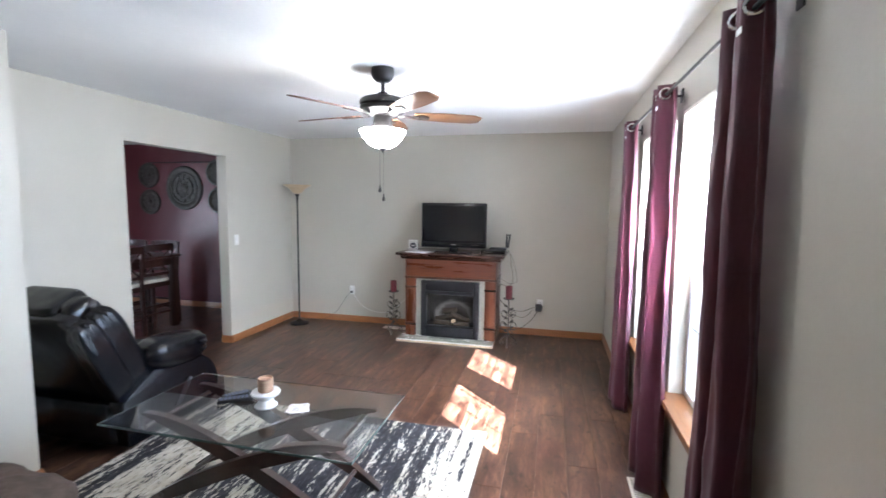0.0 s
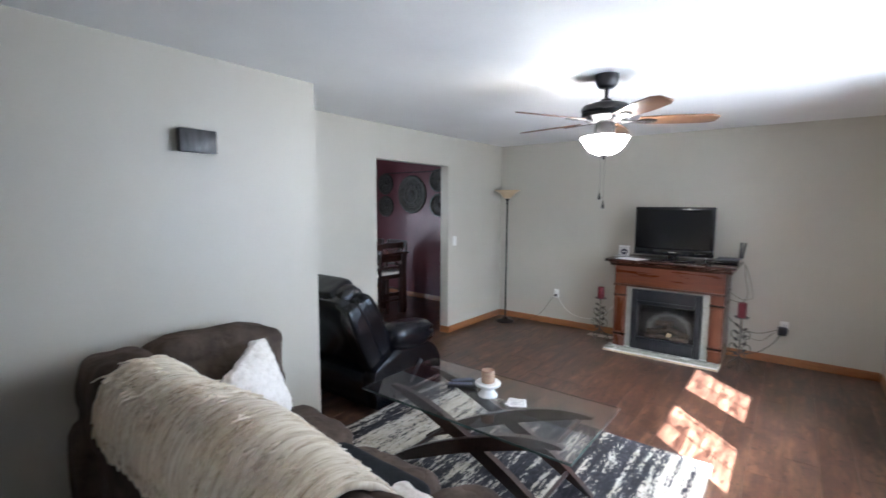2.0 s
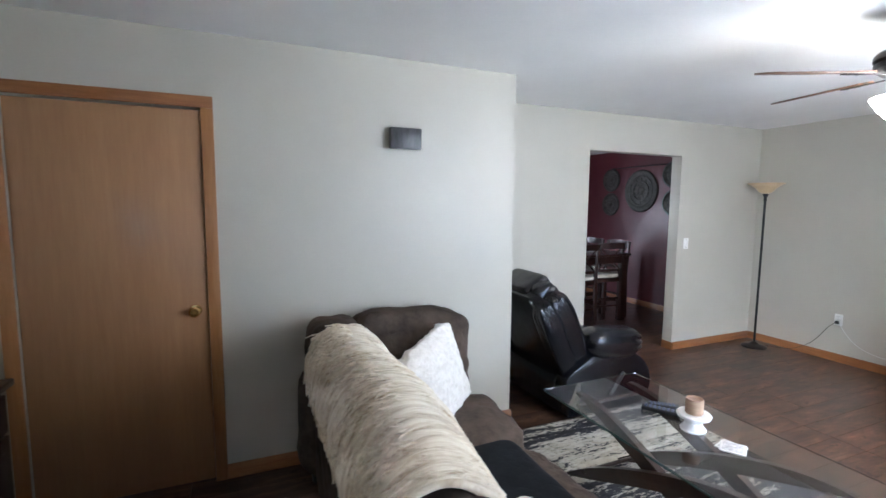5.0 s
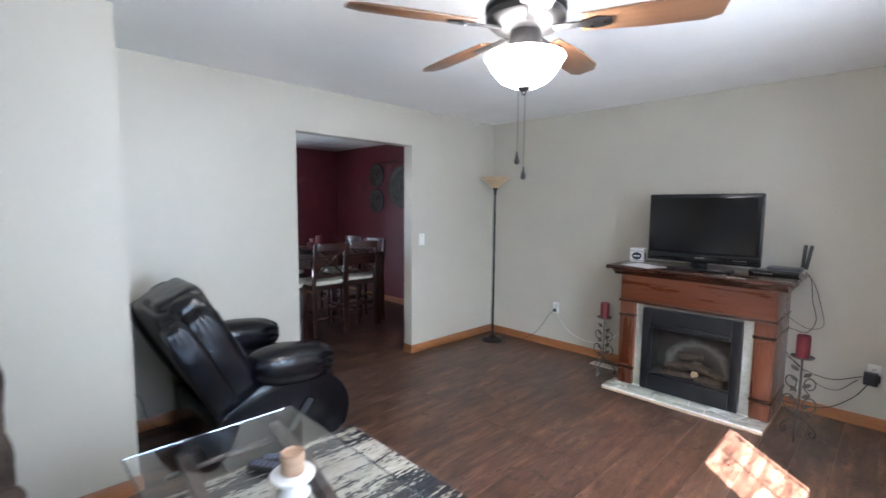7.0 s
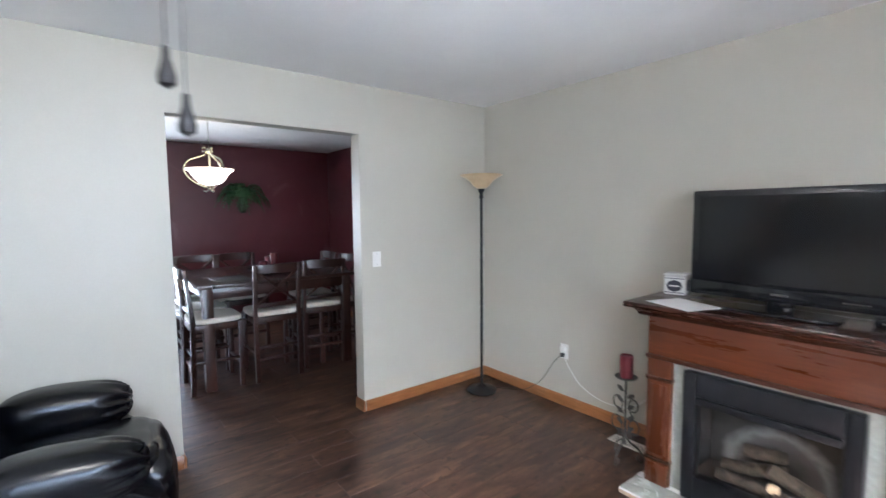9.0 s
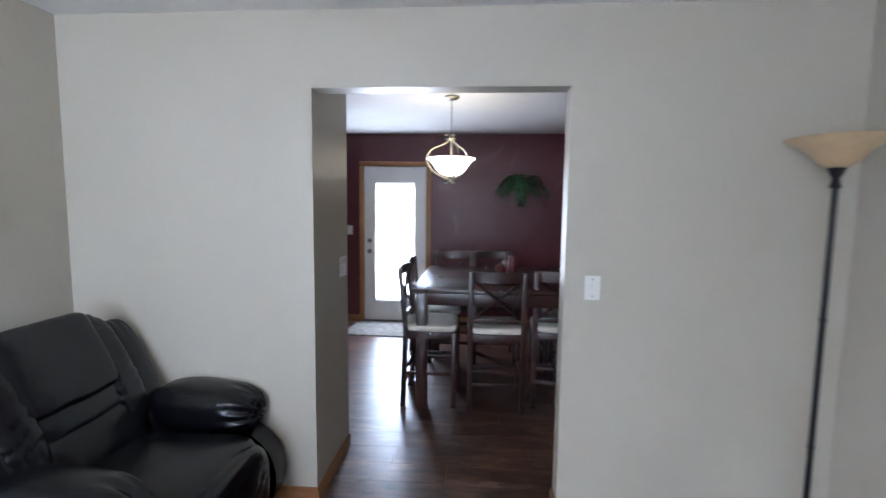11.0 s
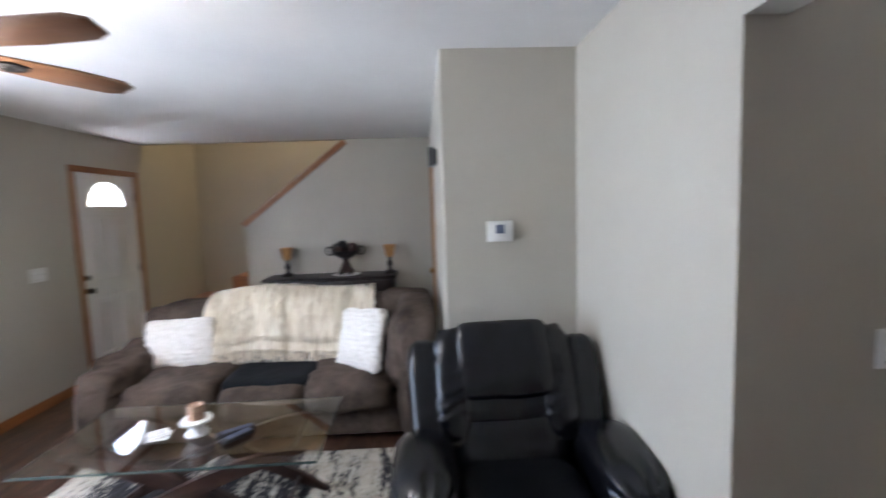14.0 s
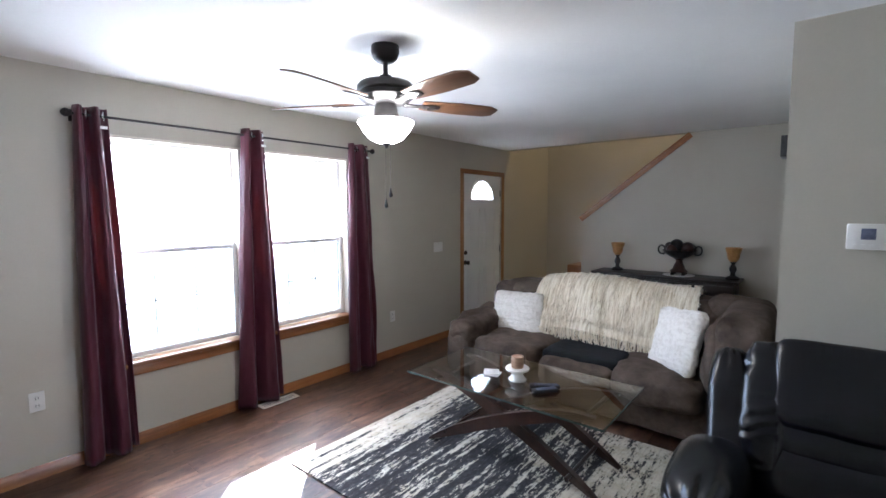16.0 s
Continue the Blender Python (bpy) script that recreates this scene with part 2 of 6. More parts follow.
def knit(name, lo, hi):
    """Chunky plush knit: wavering rows of soft loops."""
    m, t, b, n, link = nodes_of(name)
    rows = n("ShaderNodeTexWave")
    rows.wave_type, rows.bands_direction = "BANDS", "Z"
    rows.inputs["Scale"].default_value, rows.inputs["Distortion"].default_value = 9.0, 3.5
    rows.inputs["Detail"].default_value, rows.inputs["Detail Scale"].default_value = 2.0, 3.0
    link(coords(t), rows.inputs["Vector"])
    loops, fuzz = noise_node(t, coords(t), 38, 3, 0.6), noise_node(t, coords(t), 240, 2, 0.6)
    mix = n("ShaderNodeMath")
    mix.operation = "MULTIPLY_ADD"
    mix.inputs[1].default_value = 0.35
    link(rows.outputs["Fac"], mix.inputs[0])
    link(loops, mix.inputs[2])
    furry = n("ShaderNodeMath")
    furry.operation = "MULTIPLY_ADD"
    furry.inputs[1].default_value = 0.25
    link(fuzz, furry.inputs[0])
    link(mix.outputs[0], furry.inputs[2])
    link(ramp_node(t, loops, [(0.36, lo), (0.58, hi)]), b.inputs["Base Color"])
    b.inputs["Roughness"].default_value, b.inputs["Sheen Weight"].default_value = 0.95, 0.3
    bump(t, b, furry.outputs[0], 0.55, 0.018)
    return m


def red_paint():
    m, t, b, n, link = nodes_of("maroon wall paint")
    v = coords(t)
    smear, orange = noise_node(t, v, 1.6, 6, 0.6, 1.2), noise_node(t, v, 90, 3)
    link(ramp_node(t, smear, [(0.35, (0.082, 0.0145, 0.0195)), (0.62, (0.100, 0.0185, 0.0245)), (0.70, (0.130, 0.038, 0.044))]), b.inputs["Base Color"])
    rr = t.nodes.new("ShaderNodeMapRange")
    rr.inputs["To Min"].default_value, rr.inputs["To Max"].default_value = 0.42, 0.30
    link(smear, rr.inputs["Value"])
    link(rr.outputs[0], b.inputs["Roughness"])
    bump(t, b, orange, 0.22, 0.003)
    return m


def fireback():
    """Dark board with a soft pale arch of painted smoke round the logs."""
    m, t, b, n, link = nodes_of("painted fireback")
    place = n("ShaderNodeTexCoord")
    shift = n("ShaderNodeVectorMath")
    shift.operation = "MULTIPLY_ADD"
    shift.inputs[1].default_value, shift.inputs[2].default_value = (0.88, 0.0, 1.0), (0.0, 0.0, -0.23)
    link(place.outputs["Object"], shift.inputs[0])
    far = n("ShaderNodeVectorMath")
    far.operation = "LENGTH"
    link(shift.outputs[0], far.inputs[0])
    wisp = n("ShaderNodeMath")
    wisp.operation = "MULTIPLY_ADD"
    wisp.inputs[1].default_value = 0.07
    link(noise_node(t, coords(t), 16, 4, 0.6), wisp.inputs[0])
    link(far.outputs["Value"], wisp.inputs[2])
    link(ramp_node(t, wisp.outputs[0], [(0.10, (0.030, 0.026, 0.021)), (0.185, (0.10, 0.092, 0.078)), (0.212, (0.21, 0.20, 0.18)), (0.255, (0.035, 0.031, 0.027))]), b.inputs["Base Color"])
    b.inputs["Roughness"].default_value = 0.85
    return m


M_WALL = surf("greige wall paint", (0.452, 0.424, 0.358), (0.490, 0.460, 0.392), 1.2, rough=0.43, rough_var=0.05, grain=95, relief=0.38, depth=0.004)
M_RED = red_paint()
M_CEIL = surf("white textured ceiling", (0.78, 0.775, 0.76), (0.85, 0.845, 0.83), 1.5, rough=0.85, grain=70, relief=0.45, depth=0.005)
M_OAK = wood("golden oak trim y", (0.185, 0.068, 0.020), (0.285, 0.115, 0.037), (0.37, 0.165, 0.060), "y", 0.32, coat=0.3)
M_OAKX = wood("golden oak trim x", (0.185, 0.068, 0.020), (0.285, 0.115, 0.037), (0.37, 0.165, 0.060), "x", 0.32, coat=0.3)
M_OAKZ = wood("golden oak trim z", (0.25, 0.108, 0.035), (0.33, 0.150, 0.053), (0.40, 0.195, 0.076), "z", 0.32, coat=0.3)
M_DOOR = wood("flush oak veneer", (0.30, 0.152, 0.070), (0.35, 0.186, 0.087), (0.40, 0.222, 0.106), "z", 0.34, 5, 0.25)
M_PLANK = floor_planks()
M_SUB = surf("underlay", (0.03, 0.018, 0.012), (0.05, 0.03, 0.02), 8, rough=0.8)
M_WHITE = surf("white enamel", (0.76, 0.76, 0.75), (0.82, 0.82, 0.81), 2, rough=0.35, grain=120, relief=0.04)
M_VINYL = surf("white vinyl", (0.74, 0.74, 0.73), (0.8, 0.8, 0.79), 3, rough=0.38, grain=120, relief=0.03)
M_PLASTIC = surf("white plastic", (0.72, 0.71, 0.68), (0.78, 0.77, 0.74), 5, rough=0.35, grain=150, relief=0.03)
M_LINER = surf("cream window return", (0.70, 0.66, 0.57), (0.77, 0.73, 0.64), 3, rough=0.45, grain=100, relief=0.1)
M_GLASS = glass("clear glass")


def screen_mesh():
    """Dark half screen, made dense to block the sun: one tenth holes, the rest dark wire."""
    m, t, b, n, link = nodes_of("sun-blocking screen")
    b.inputs["Base Color"].default_value = (0.03, 0.03, 0.032, 1)
    b.inputs["Roughness"].default_value = 0.7
    hole = n("ShaderNodeBsdfTransparent")
    mix = n("ShaderNodeMixShader")
    mix.inputs[0].default_value = 0.10
    link(b.outputs[0], mix.inputs[1])
    link(hole.outputs[0], mix.inputs[2])
    link(mix.outputs[0], t.nodes["Material Output"].inputs["Surface"])
    return m


M_MESH = screen_mesh()
M_TABLEGLASS = glass("table glass", (0.97, 0.99, 0.98), ior=1.5)
M_GLASSEDGE = surf("green glass edge", (0.05, 0.085, 0.08), (0.11, 0.16, 0.15), 9, rough=0.2, grain=50, relief=0.05, spec=0.8)
M_RUG = rug_pile()
M_CURTAIN = curtain_cloth()
M_THROW = throw_yarn()
M_LEATHER = leather("black leather", (0.0018, 0.0020, 0.0032), (0.0040, 0.0045, 0.0072))
M_STITCH = surf("grey thread", (0.2, 0.2, 0.2), (0.27, 0.27, 0.27), 20, rough=0.8)
M_SOFA = creased("brown microsuede", (0.046, 0.0335, 0.0260), (0.118, 0.088, 0.070), 4.5, 0.92, 0.045, 0.15, 70, 0.003, 5)
M_SLATE = creased("dark slate fabric", (0.007, 0.0078, 0.010), (0.012, 0.0132, 0.0165), 6.0, 0.9, 0.014, 0.2, 120, 0.001, 8)
M_PILLOW = knit("cream plush knit", (0.74, 0.69, 0.63), (0.86, 0.815, 0.76))
M_ESPRESSO = wood("espresso wood", (0.012, 0.0055, 0.004), (0.026, 0.011, 0.0075), (0.045, 0.019, 0.012), "y", 0.3, coat=0.3)
M_CONSOLE = wood("near-black cabinet wood", (0.005, 0.0026, 0.0024), (0.010, 0.005, 0.0042), (0.017, 0.008, 0.006), "x", 0.42, coat=0.1)
M_CHERRY = wood("dark cherry wood", (0.014, 0.0044, 0.0030), (0.028, 0.0085, 0.0055), (0.048, 0.0155, 0.0095), "z", 0.28, coat=0.3)
M_MAHOGANY = wood("red mahogany mantel", (0.058, 0.0150, 0.0060), (0.088, 0.0230, 0.0080), (0.135, 0.0385, 0.0130), "x", 0.27, 6, coat=0.4)
M_MAHOGANYZ = wood("red mahogany upright", (0.060, 0.0155, 0.0062), (0.088, 0.0235, 0.0082), (0.130, 0.0375, 0.0128), "z", 0.27, 6, coat=0.4)
M_MAHDARK = wood("dark stained mahogany moulding", (0.022, 0.0064, 0.0036), (0.037, 0.0105, 0.0050), (0.058, 0.0170, 0.0075), "x", 0.25, 6, coat=0.4)
M_TANEDGE = surf("tan chipboard edge", (0.30, 0.22, 0.15), (0.40, 0.31, 0.22), 20, rough=0.7, relief=0.2)
M_MARBLE = surf("pale marble tile", (0.25, 0.255, 0.225), (0.39, 0.395, 0.355), 5, rough=0.25, grain=40, relief=0.05)
M_BLACK = surf("black metal", (0.010, 0.010, 0.012), (0.017, 0.017, 0.019), 8, rough=0.35, grain=150, relief=0.05, metal=0.3)
M_BRONZE = surf("dark bronze", (0.022, 0.020, 0.020), (0.04, 0.037, 0.037), 8, rough=0.38, metal=0.6, grain=150, relief=0.04)
M_SCREEN = surf("black screen", (0.004, 0.004, 0.005), (0.006, 0.006, 0.007), 2, rough=0.16, rough_var=0.03, relief=0)
M_GLOSSBLACK = surf("gloss black plastic", (0.006, 0.006, 0.007), (0.010, 0.010, 0.011), 3, rough=0.14, rough_var=0.04, relief=0)
M_CHROME = surf("chrome", (0.6, 0.6, 0.6), (0.68, 0.68, 0.68), 5, rough=0.15, metal=1.0, relief=0)
M_BRASS = surf("polished brass", (0.58, 0.40, 0.15), (0.68, 0.48, 0.2), 5, rough=0.2, metal=1.0, relief=0)
M_NICKEL = surf("brushed nickel", (0.20, 0.185, 0.155), (0.28, 0.26, 0.22), 10, rough=0.32, metal=1.0, relief=0)
M_FROST = glow("lit frosted glass", (1.0, 0.91, 0.77), 3.4)
M_PENDANT = glow("lit alabaster glass", (1.0, 0.84, 0.58), 0.34)
M_AMBER = surf("tan alabaster glass", (0.50, 0.36, 0.21), (0.62, 0.47, 0.29), 12, rough=0.3, grain=60, relief=0.05)
M_AMBERDARK = surf("amber mottled glass", (0.30, 0.13, 0.035), (0.50, 0.27, 0.10), 18, rough=0.3, grain=60, relief=0.05)
M_BLADE = wood("walnut fan blade", (0.085, 0.038, 0.019), (0.15, 0.072, 0.036), (0.20, 0.102, 0.052), "x", 0.35, 7)
M_REDWAX = surf("burgundy wax", (0.085, 0.009, 0.013), (0.135, 0.015, 0.021), 10, rough=0.45, grain=60, relief=0.1)
M_TANWAX = surf("layered tan wax", (0.26, 0.14, 0.09), (0.46, 0.33, 0.22), 14, stretch=(0.3, 0.3, 3), rough=0.55, relief=0.1)
M_CERAMIC = surf("white ceramic", (0.74, 0.73, 0.71), (0.82, 0.81, 0.79), 8, rough=0.2, relief=0.03)
M_PAPER = surf("white paper", (0.72, 0.72, 0.72), (0.80, 0.80, 0.79), 6, rough=0.8, relief=0.03)
M_PRINT = surf("printed grey card", (0.30, 0.30, 0.31), (0.62, 0.61, 0.6), 60, rough=0.6, relief=0)
M_NAVY = surf("navy print", (0.022, 0.024, 0.045), (0.05, 0.05, 0.07), 40, rough=0.6, relief=0)
M_DARKPLASTIC = surf("charcoal plastic", (0.016, 0.017, 0.02), (0.028, 0.029, 0.033), 20, rough=0.45, relief=0.05)
M_BUTTON = surf("grey rubber keys", (0.07, 0.085, 0.15), (0.15, 0.17, 0.25), 30, rough=0.6, relief=0)
M_CORD = surf("black cord", (0.012, 0.012, 0.012), (0.02, 0.02, 0.02), 20, rough=0.5, relief=0)
M_WHITECORD = surf("white cord", (0.68, 0.68, 0.66), (0.74, 0.74, 0.72), 20, rough=0.5, relief=0)
M_LOG = surf("charred log", (0.022, 0.016, 0.011), (0.125, 0.092, 0.062), 22, rough=0.9, grain=70, relief=0.8, depth=0.012)
M_EMBER = surf("pale ember wood", (0.5, 0.36, 0.2), (0.62, 0.47, 0.28), 20, rough=0.8)
M_SOOT = surf("sooty firebox", (0.016, 0.014, 0.012), (0.05, 0.044, 0.037), 5, rough=0.8, relief=0.1)
M_FIREBACK = fireback()
M_SCROLL = surf("aged iron scroll", (0.045, 0.042, 0.037), (0.115, 0.108, 0.095), 30, rough=0.5, metal=0.5, relief=0.2)
M_FERN = surf("fern leaf", (0.010, 0.040, 0.012), (0.042, 0.120, 0.034), 14, rough=0.5, grain=60, relief=0.15)
M_FERNBASE = surf("dried moss", (0.02, 0.03, 0.014), (0.04, 0.05, 0.024), 30, rough=0.9, relief=0.5)
M_MEDAL = surf("weathered bronze plaque", (0.022, 0.020, 0.018), (0.085, 0.08, 0.068), 25, rough=0.55, metal=0.35, grain=70, relief=0.5)
M_CREAMSEAT = surf("cream seat fabric", (0.60, 0.55, 0.47), (0.70, 0.65, 0.57), 20, rough=0.85, relief=0.15)
M_MAT = surf("grey patterned doormat", (0.09, 0.085, 0.08), (0.26, 0.25, 0.23), 14, rough=0.95, relief=0.5, depth=0.006)
M_FRIDGE = surf("black fridge enamel", (0.006, 0.007, 0.011), (0.010, 0.012, 0.018), 3, rough=0.36, grain=180, relief=0.08)
M_VENTWHITE = surf("painted vent", (0.66, 0.62, 0.55), (0.74, 0.70, 0.62), 10, rough=0.4, relief=0.03)
M_SMOKED = surf("grey slate tile", (0.012, 0.012, 0.014), (0.085, 0.085, 0.09), 9, stretch=(1, 3, 0.6), rough=0.35, relief=0.3)
M_BLIND = surf("white blind slats", (0.7, 0.7, 0.69), (0.76, 0.76, 0.75), 10, rough=0.5, relief=0.02)
M_GRASS = surf("lawn", (0.05, 0.08, 0.025), (0.12, 0.15, 0.06), 3, rough=0.95, relief=0.5, depth=0.02)
M_CONCRETE = surf("pale concrete", (0.50, 0.49, 0.47), (0.60, 0.59, 0.57), 2, rough=0.85, relief=0.3)
M_SIDING = surf("white vinyl siding", (0.66, 0.66, 0.64), (0.74, 0.74, 0.72), 2, rough=0.6, relief=0.05)
M_ROOF = surf("grey shingles", (0.07, 0.07, 0.07), (0.13, 0.125, 0.12), 12, rough=0.9, relief=0.5)
M_CAR = surf("blue car paint", (0.05, 0.11, 0.22), (0.07, 0.14, 0.27), 2, rough=0.2, coat=0.8, relief=0, metal=0.3)
M_TYRE = surf("tyre rubber", (0.014, 0.014, 0.014), (0.025, 0.025, 0.025), 20, rough=0.85, relief=0.2)
M_DARKGLASS = surf("dark car glass", (0.02, 0.025, 0.03), (0.03, 0.035, 0.04), 2, rough=0.06, rough_var=0.02, relief=0)


# ---- helpers for meshes ----
def mesh_of(name, bm, material, smooth=True):
    me = bpy.data.meshes.new(name)
    bmesh.ops.recalc_face_normals(bm, faces=bm.faces[:])
    bm.to_mesh(me)
    bm.free()
    if material:
        me.materials.append(material)
    if smooth:
        me.shade_smooth()
        me.set_sharp_from_angle(angle=radians(38))
    return me


def part(name, bm, material, parent=None, label="", m=None):
    """One mesh object, under a thing or part if one is given."""
    ob = new(name, mesh_of(name, bm, material))
    if m is not None:
        ob.matrix_basis = m
    ob.parent = parent
    if label:
        ob["label"] = label
    return ob


def thing(name, m, label, category, group="", kind=""):
    ob = new(name)
    ob.empty_display_size = 0.1
    ob.matrix_basis = m
    return tagged(ob, label, category, group, kind)


def single(name, bm, material, label, category, group="", m=None):
    return tagged(part(name, bm, material, None, "", m), label, category, group)


def structure(name, bm, material, label):
    return tagged(part(name, bm, material), label, "", "", "structure")


def empty_bm():
    return bmesh.new()


def add_box(bm, x0, x1, y0, y1, z0, z1, bevel=0.0, seg=2):
    made = bmesh.ops.create_cube(bm, size=1.0, matrix=Matrix.Translation(((x0 + x1) / 2, (y0 + y1) / 2, (z0 + z1) / 2)) @ Matrix.Diagonal((abs(x1 - x0), abs(y1 - y0), abs(z1 - z0), 1)))
    if bevel:
        edges = {e for v in made["verts"] for e in v.link_edges}
        bmesh.ops.bevel(bm, geom=list(edges), offset=bevel, segments=seg, affect="EDGES", profile=0.5)
    return bm


def box(x0, x1, y0, y1, z0, z1, bevel=0.0, seg=2):
    return add_box(bmesh.new(), x0, x1, y0, y1, z0, z1, bevel, seg)


def add_lathe(bm, profile, n=28, centre=(0, 0, 0), m=None):
    """Turn a profile of (radius, height) about z."""
    base = Matrix.Translation(centre) if m is None else m
    rings = []
    for r, z in profile:
        if r < 1e-5:
            rings.append([bm.verts.new(base @ Vector((0, 0, z)))])
        else:
            rings.append([bm.verts.new(base @ Vector((r * math.cos(2 * math.pi * k / n), r * math.sin(2 * math.pi * k / n), z))) for k in range(n)])
    for a, b in zip(rings, rings[1:]):
        for k in range(n):
            q = [a[k % len(a)], a[(k + 1) % len(a)], b[(k + 1) % len(b)], b[k % len(b)]]
            q = list(dict.fromkeys(q))
            if len(q) > 2:
                bm.faces.new(q)
    return bm


def lathe(profile, n=28, centre=(0, 0, 0), m=None):
    return add_lathe(bmesh.new(), profile, n, centre, m)


def rod(bm, a, b, r, n=10, r2=None):
    a, b = Vector(a), Vector(b)
    turn = (b - a).to_track_quat("Z", "Y").to_matrix().to_4x4()
    d = (b - a).length
    return add_lathe(bm, [(0, 0), (r, 0), (r if r2 is None else r2, d), (0, d)], n, m=Matrix.Translation(a) @ turn)


def tube(bm, points, r, n=6, closed=False):
    """A round cord along points."""
    pts = [Vector(p) for p in points]
    rings, count = [], len(pts)
    up = Vector((0.13, 0.21, 0.97))
    for i, p in enumerate(pts):
        a = pts[i - 1] if i or closed else p
        b = pts[(i + 1) % count] if i < count - 1 or closed else p
        d = (b - a).normalized()
        s = d.cross(up)
        s = s.normalized() if s.length > 1e-4 else d.orthogonal().normalized()
        w = s.cross(d)
        rings.append([bm.verts.new(p + r * (math.cos(2 * math.pi * k / n) * s + math.sin(2 * math.pi * k / n) * w)) for k in range(n)])
    pairs = list(zip(rings, rings[1:])) + ([(rings[-1], rings[0])] if closed else [])
    for a, b in pairs:
        for k in range(n):
            bm.faces.new((a[k], a[(k + 1) % n], b[(k + 1) % n], b[k]))
    if not closed:
        bm.faces.new(rings[0])
        bm.faces.new(rings[-1])
    return bm


def smooth_path(points, n=8):
    """Catmull-Rom through points."""
    p = [Vector(q) for q in points]
    p = [2 * p[0] - p[1]] + p + [2 * p[-1] - p[-2]]
    out = []
    for a, b, c, d in zip(p, p[1:], p[2:], p[3:]):
        for k in range(n):
            t = k / n
            out.append(0.5 * (2 * b + (c - a) * t + (2 * a - 5 * b + 4 * c - d) * t * t + (3 * b - a - 3 * c + d) * t ** 3))
    return out + [p[-2]]


def add_cushion(bm, size, centre, power=5.0, sub=9, wrinkle=0.0, wave=6.0, turn=None, pinch=0.0):
    """A soft rounded block. pinch draws its rim thinner, as on a pillow."""
    sx, sy, sz = (s / 2 for s in size)
    tm = turn.to_3x3() if turn else Matrix.Identity(3)
    seen = {}

    def vert(v):
        key = tuple(round(c, 5) for c in v)
        if key not in seen:
            v = Vector(v)
            k = (abs(v.x) ** power + abs(v.y) ** power + abs(v.z) ** power) ** (1 / power)
            v = v / k
            p = Vector((v.x * sx, v.y * sy, v.z * sz))
            if pinch:
                p.y *= 1 - pinch * max(abs(v.x), abs(v.z)) ** 3
                p.x, p.z = p.x * (0.93 + 0.07 * v.z * v.z), p.z * (0.93 + 0.07 * v.x * v.x)
            if wrinkle:
                q = p * wave + Vector(centre) * 3.1
                p += v * wrinkle * (noise.noise(q) + 0.5 * noise.noise(q * 2.3))
            seen[key] = bm.verts.new(tm @ p + Vector(centre))
        return seen[key]

    for axis in range(3):
        for side in (-1, 1):
            for i in range(sub):
                for j in range(sub):
                    quad = []
                    for di, dj in ((0, 0), (1, 0), (1, 1), (0, 1)):
                        v = [0, 0, 0]
                        v[axis], v[(axis + 1) % 3], v[(axis + 2) % 3] = side, -1 + 2 * (i + di) / sub, -1 + 2 * (j + dj) / sub
                        quad.append(vert(v))
                    bm.faces.new(quad)
    return bm


def cushion(size, centre, power=5.0, sub=9, wrinkle=0.0, wave=6.0, turn=None, pinch=0.0):
    return add_cushion(bmesh.new(), size, centre, power, sub, wrinkle, wave, turn, pinch)


def prism(outline, axis, a, b, bevel=0.0):
    """An outline in the plane across an axis ("x": y z, "y": x z, "z": x y), drawn out from a to b."""
    bm = bmesh.new()

    def at(p, d):
        return {"x": (d, p[0], p[1]), "y": (p[0], d, p[1]), "z": (p[0], p[1], d)}[axis]

    lo, hi = [bm.verts.new(at(p, a)) for p in outline], [bm.verts.new(at(p, b)) for p in outline]
    bm.faces.new(lo)
    bm.faces.new(hi)
    for k in range(len(outline)):
        j = (k + 1) % len(outline)
        bm.faces.new((lo[k], lo[j], hi[j], hi[k]))
    if bevel:
        bmesh.ops.bevel(bm, geom=bm.edges[:], offset=bevel, segments=2, affect="EDGES", profile=0.5)
    return bm


def wall_along_y(x0, x1, y0, y1, z0, z1, holes=()):
    """A wall whose faces look along x, with holes (y0, y1, z0, z1) right through it."""
    bm, at = bmesh.new(), y0
    for a, b, lo, hi in sorted(holes):
        if a > at:
            add_box(bm, x0, x1, at, a, z0, z1)
        if lo > z0:
            add_box(bm, x0, x1, a, b, z0, lo)
        if hi < z1:
            add_box(bm, x0, x1, a, b, hi, z1)
        at = b
    if y1 > at:
        add_box(bm, x0, x1, at, y1, z0, z1)
    return bm


# ---- the plan, in metres ----
EAST, WEST, NORTH, SOUTH, CEIL = 1.185, -2.93, 6.138, -0.642, 2.44
CLOSET, NICHE = -2.198, 2.384            # the closet's face and the niche wall
OPEN_S, OPEN_N, OPEN_H = 3.664, 4.877, 2.085
RED_W, RED_N = -6.60, 6.29
STAIR_BACK, STAIR_TOP = -2.0, 4.9
WIN = ((2.24, 3.185), (3.295, 4.24))     # the two windows, south then north
SILL, HEAD = 0.575, 2.078
DOOR = (-0.53, 0.385)                    # front door leaf
CDOOR = (-0.34, 0.47)                    # closet door leaf
PDOOR = (2.99, 3.80)                   # patio door leaf

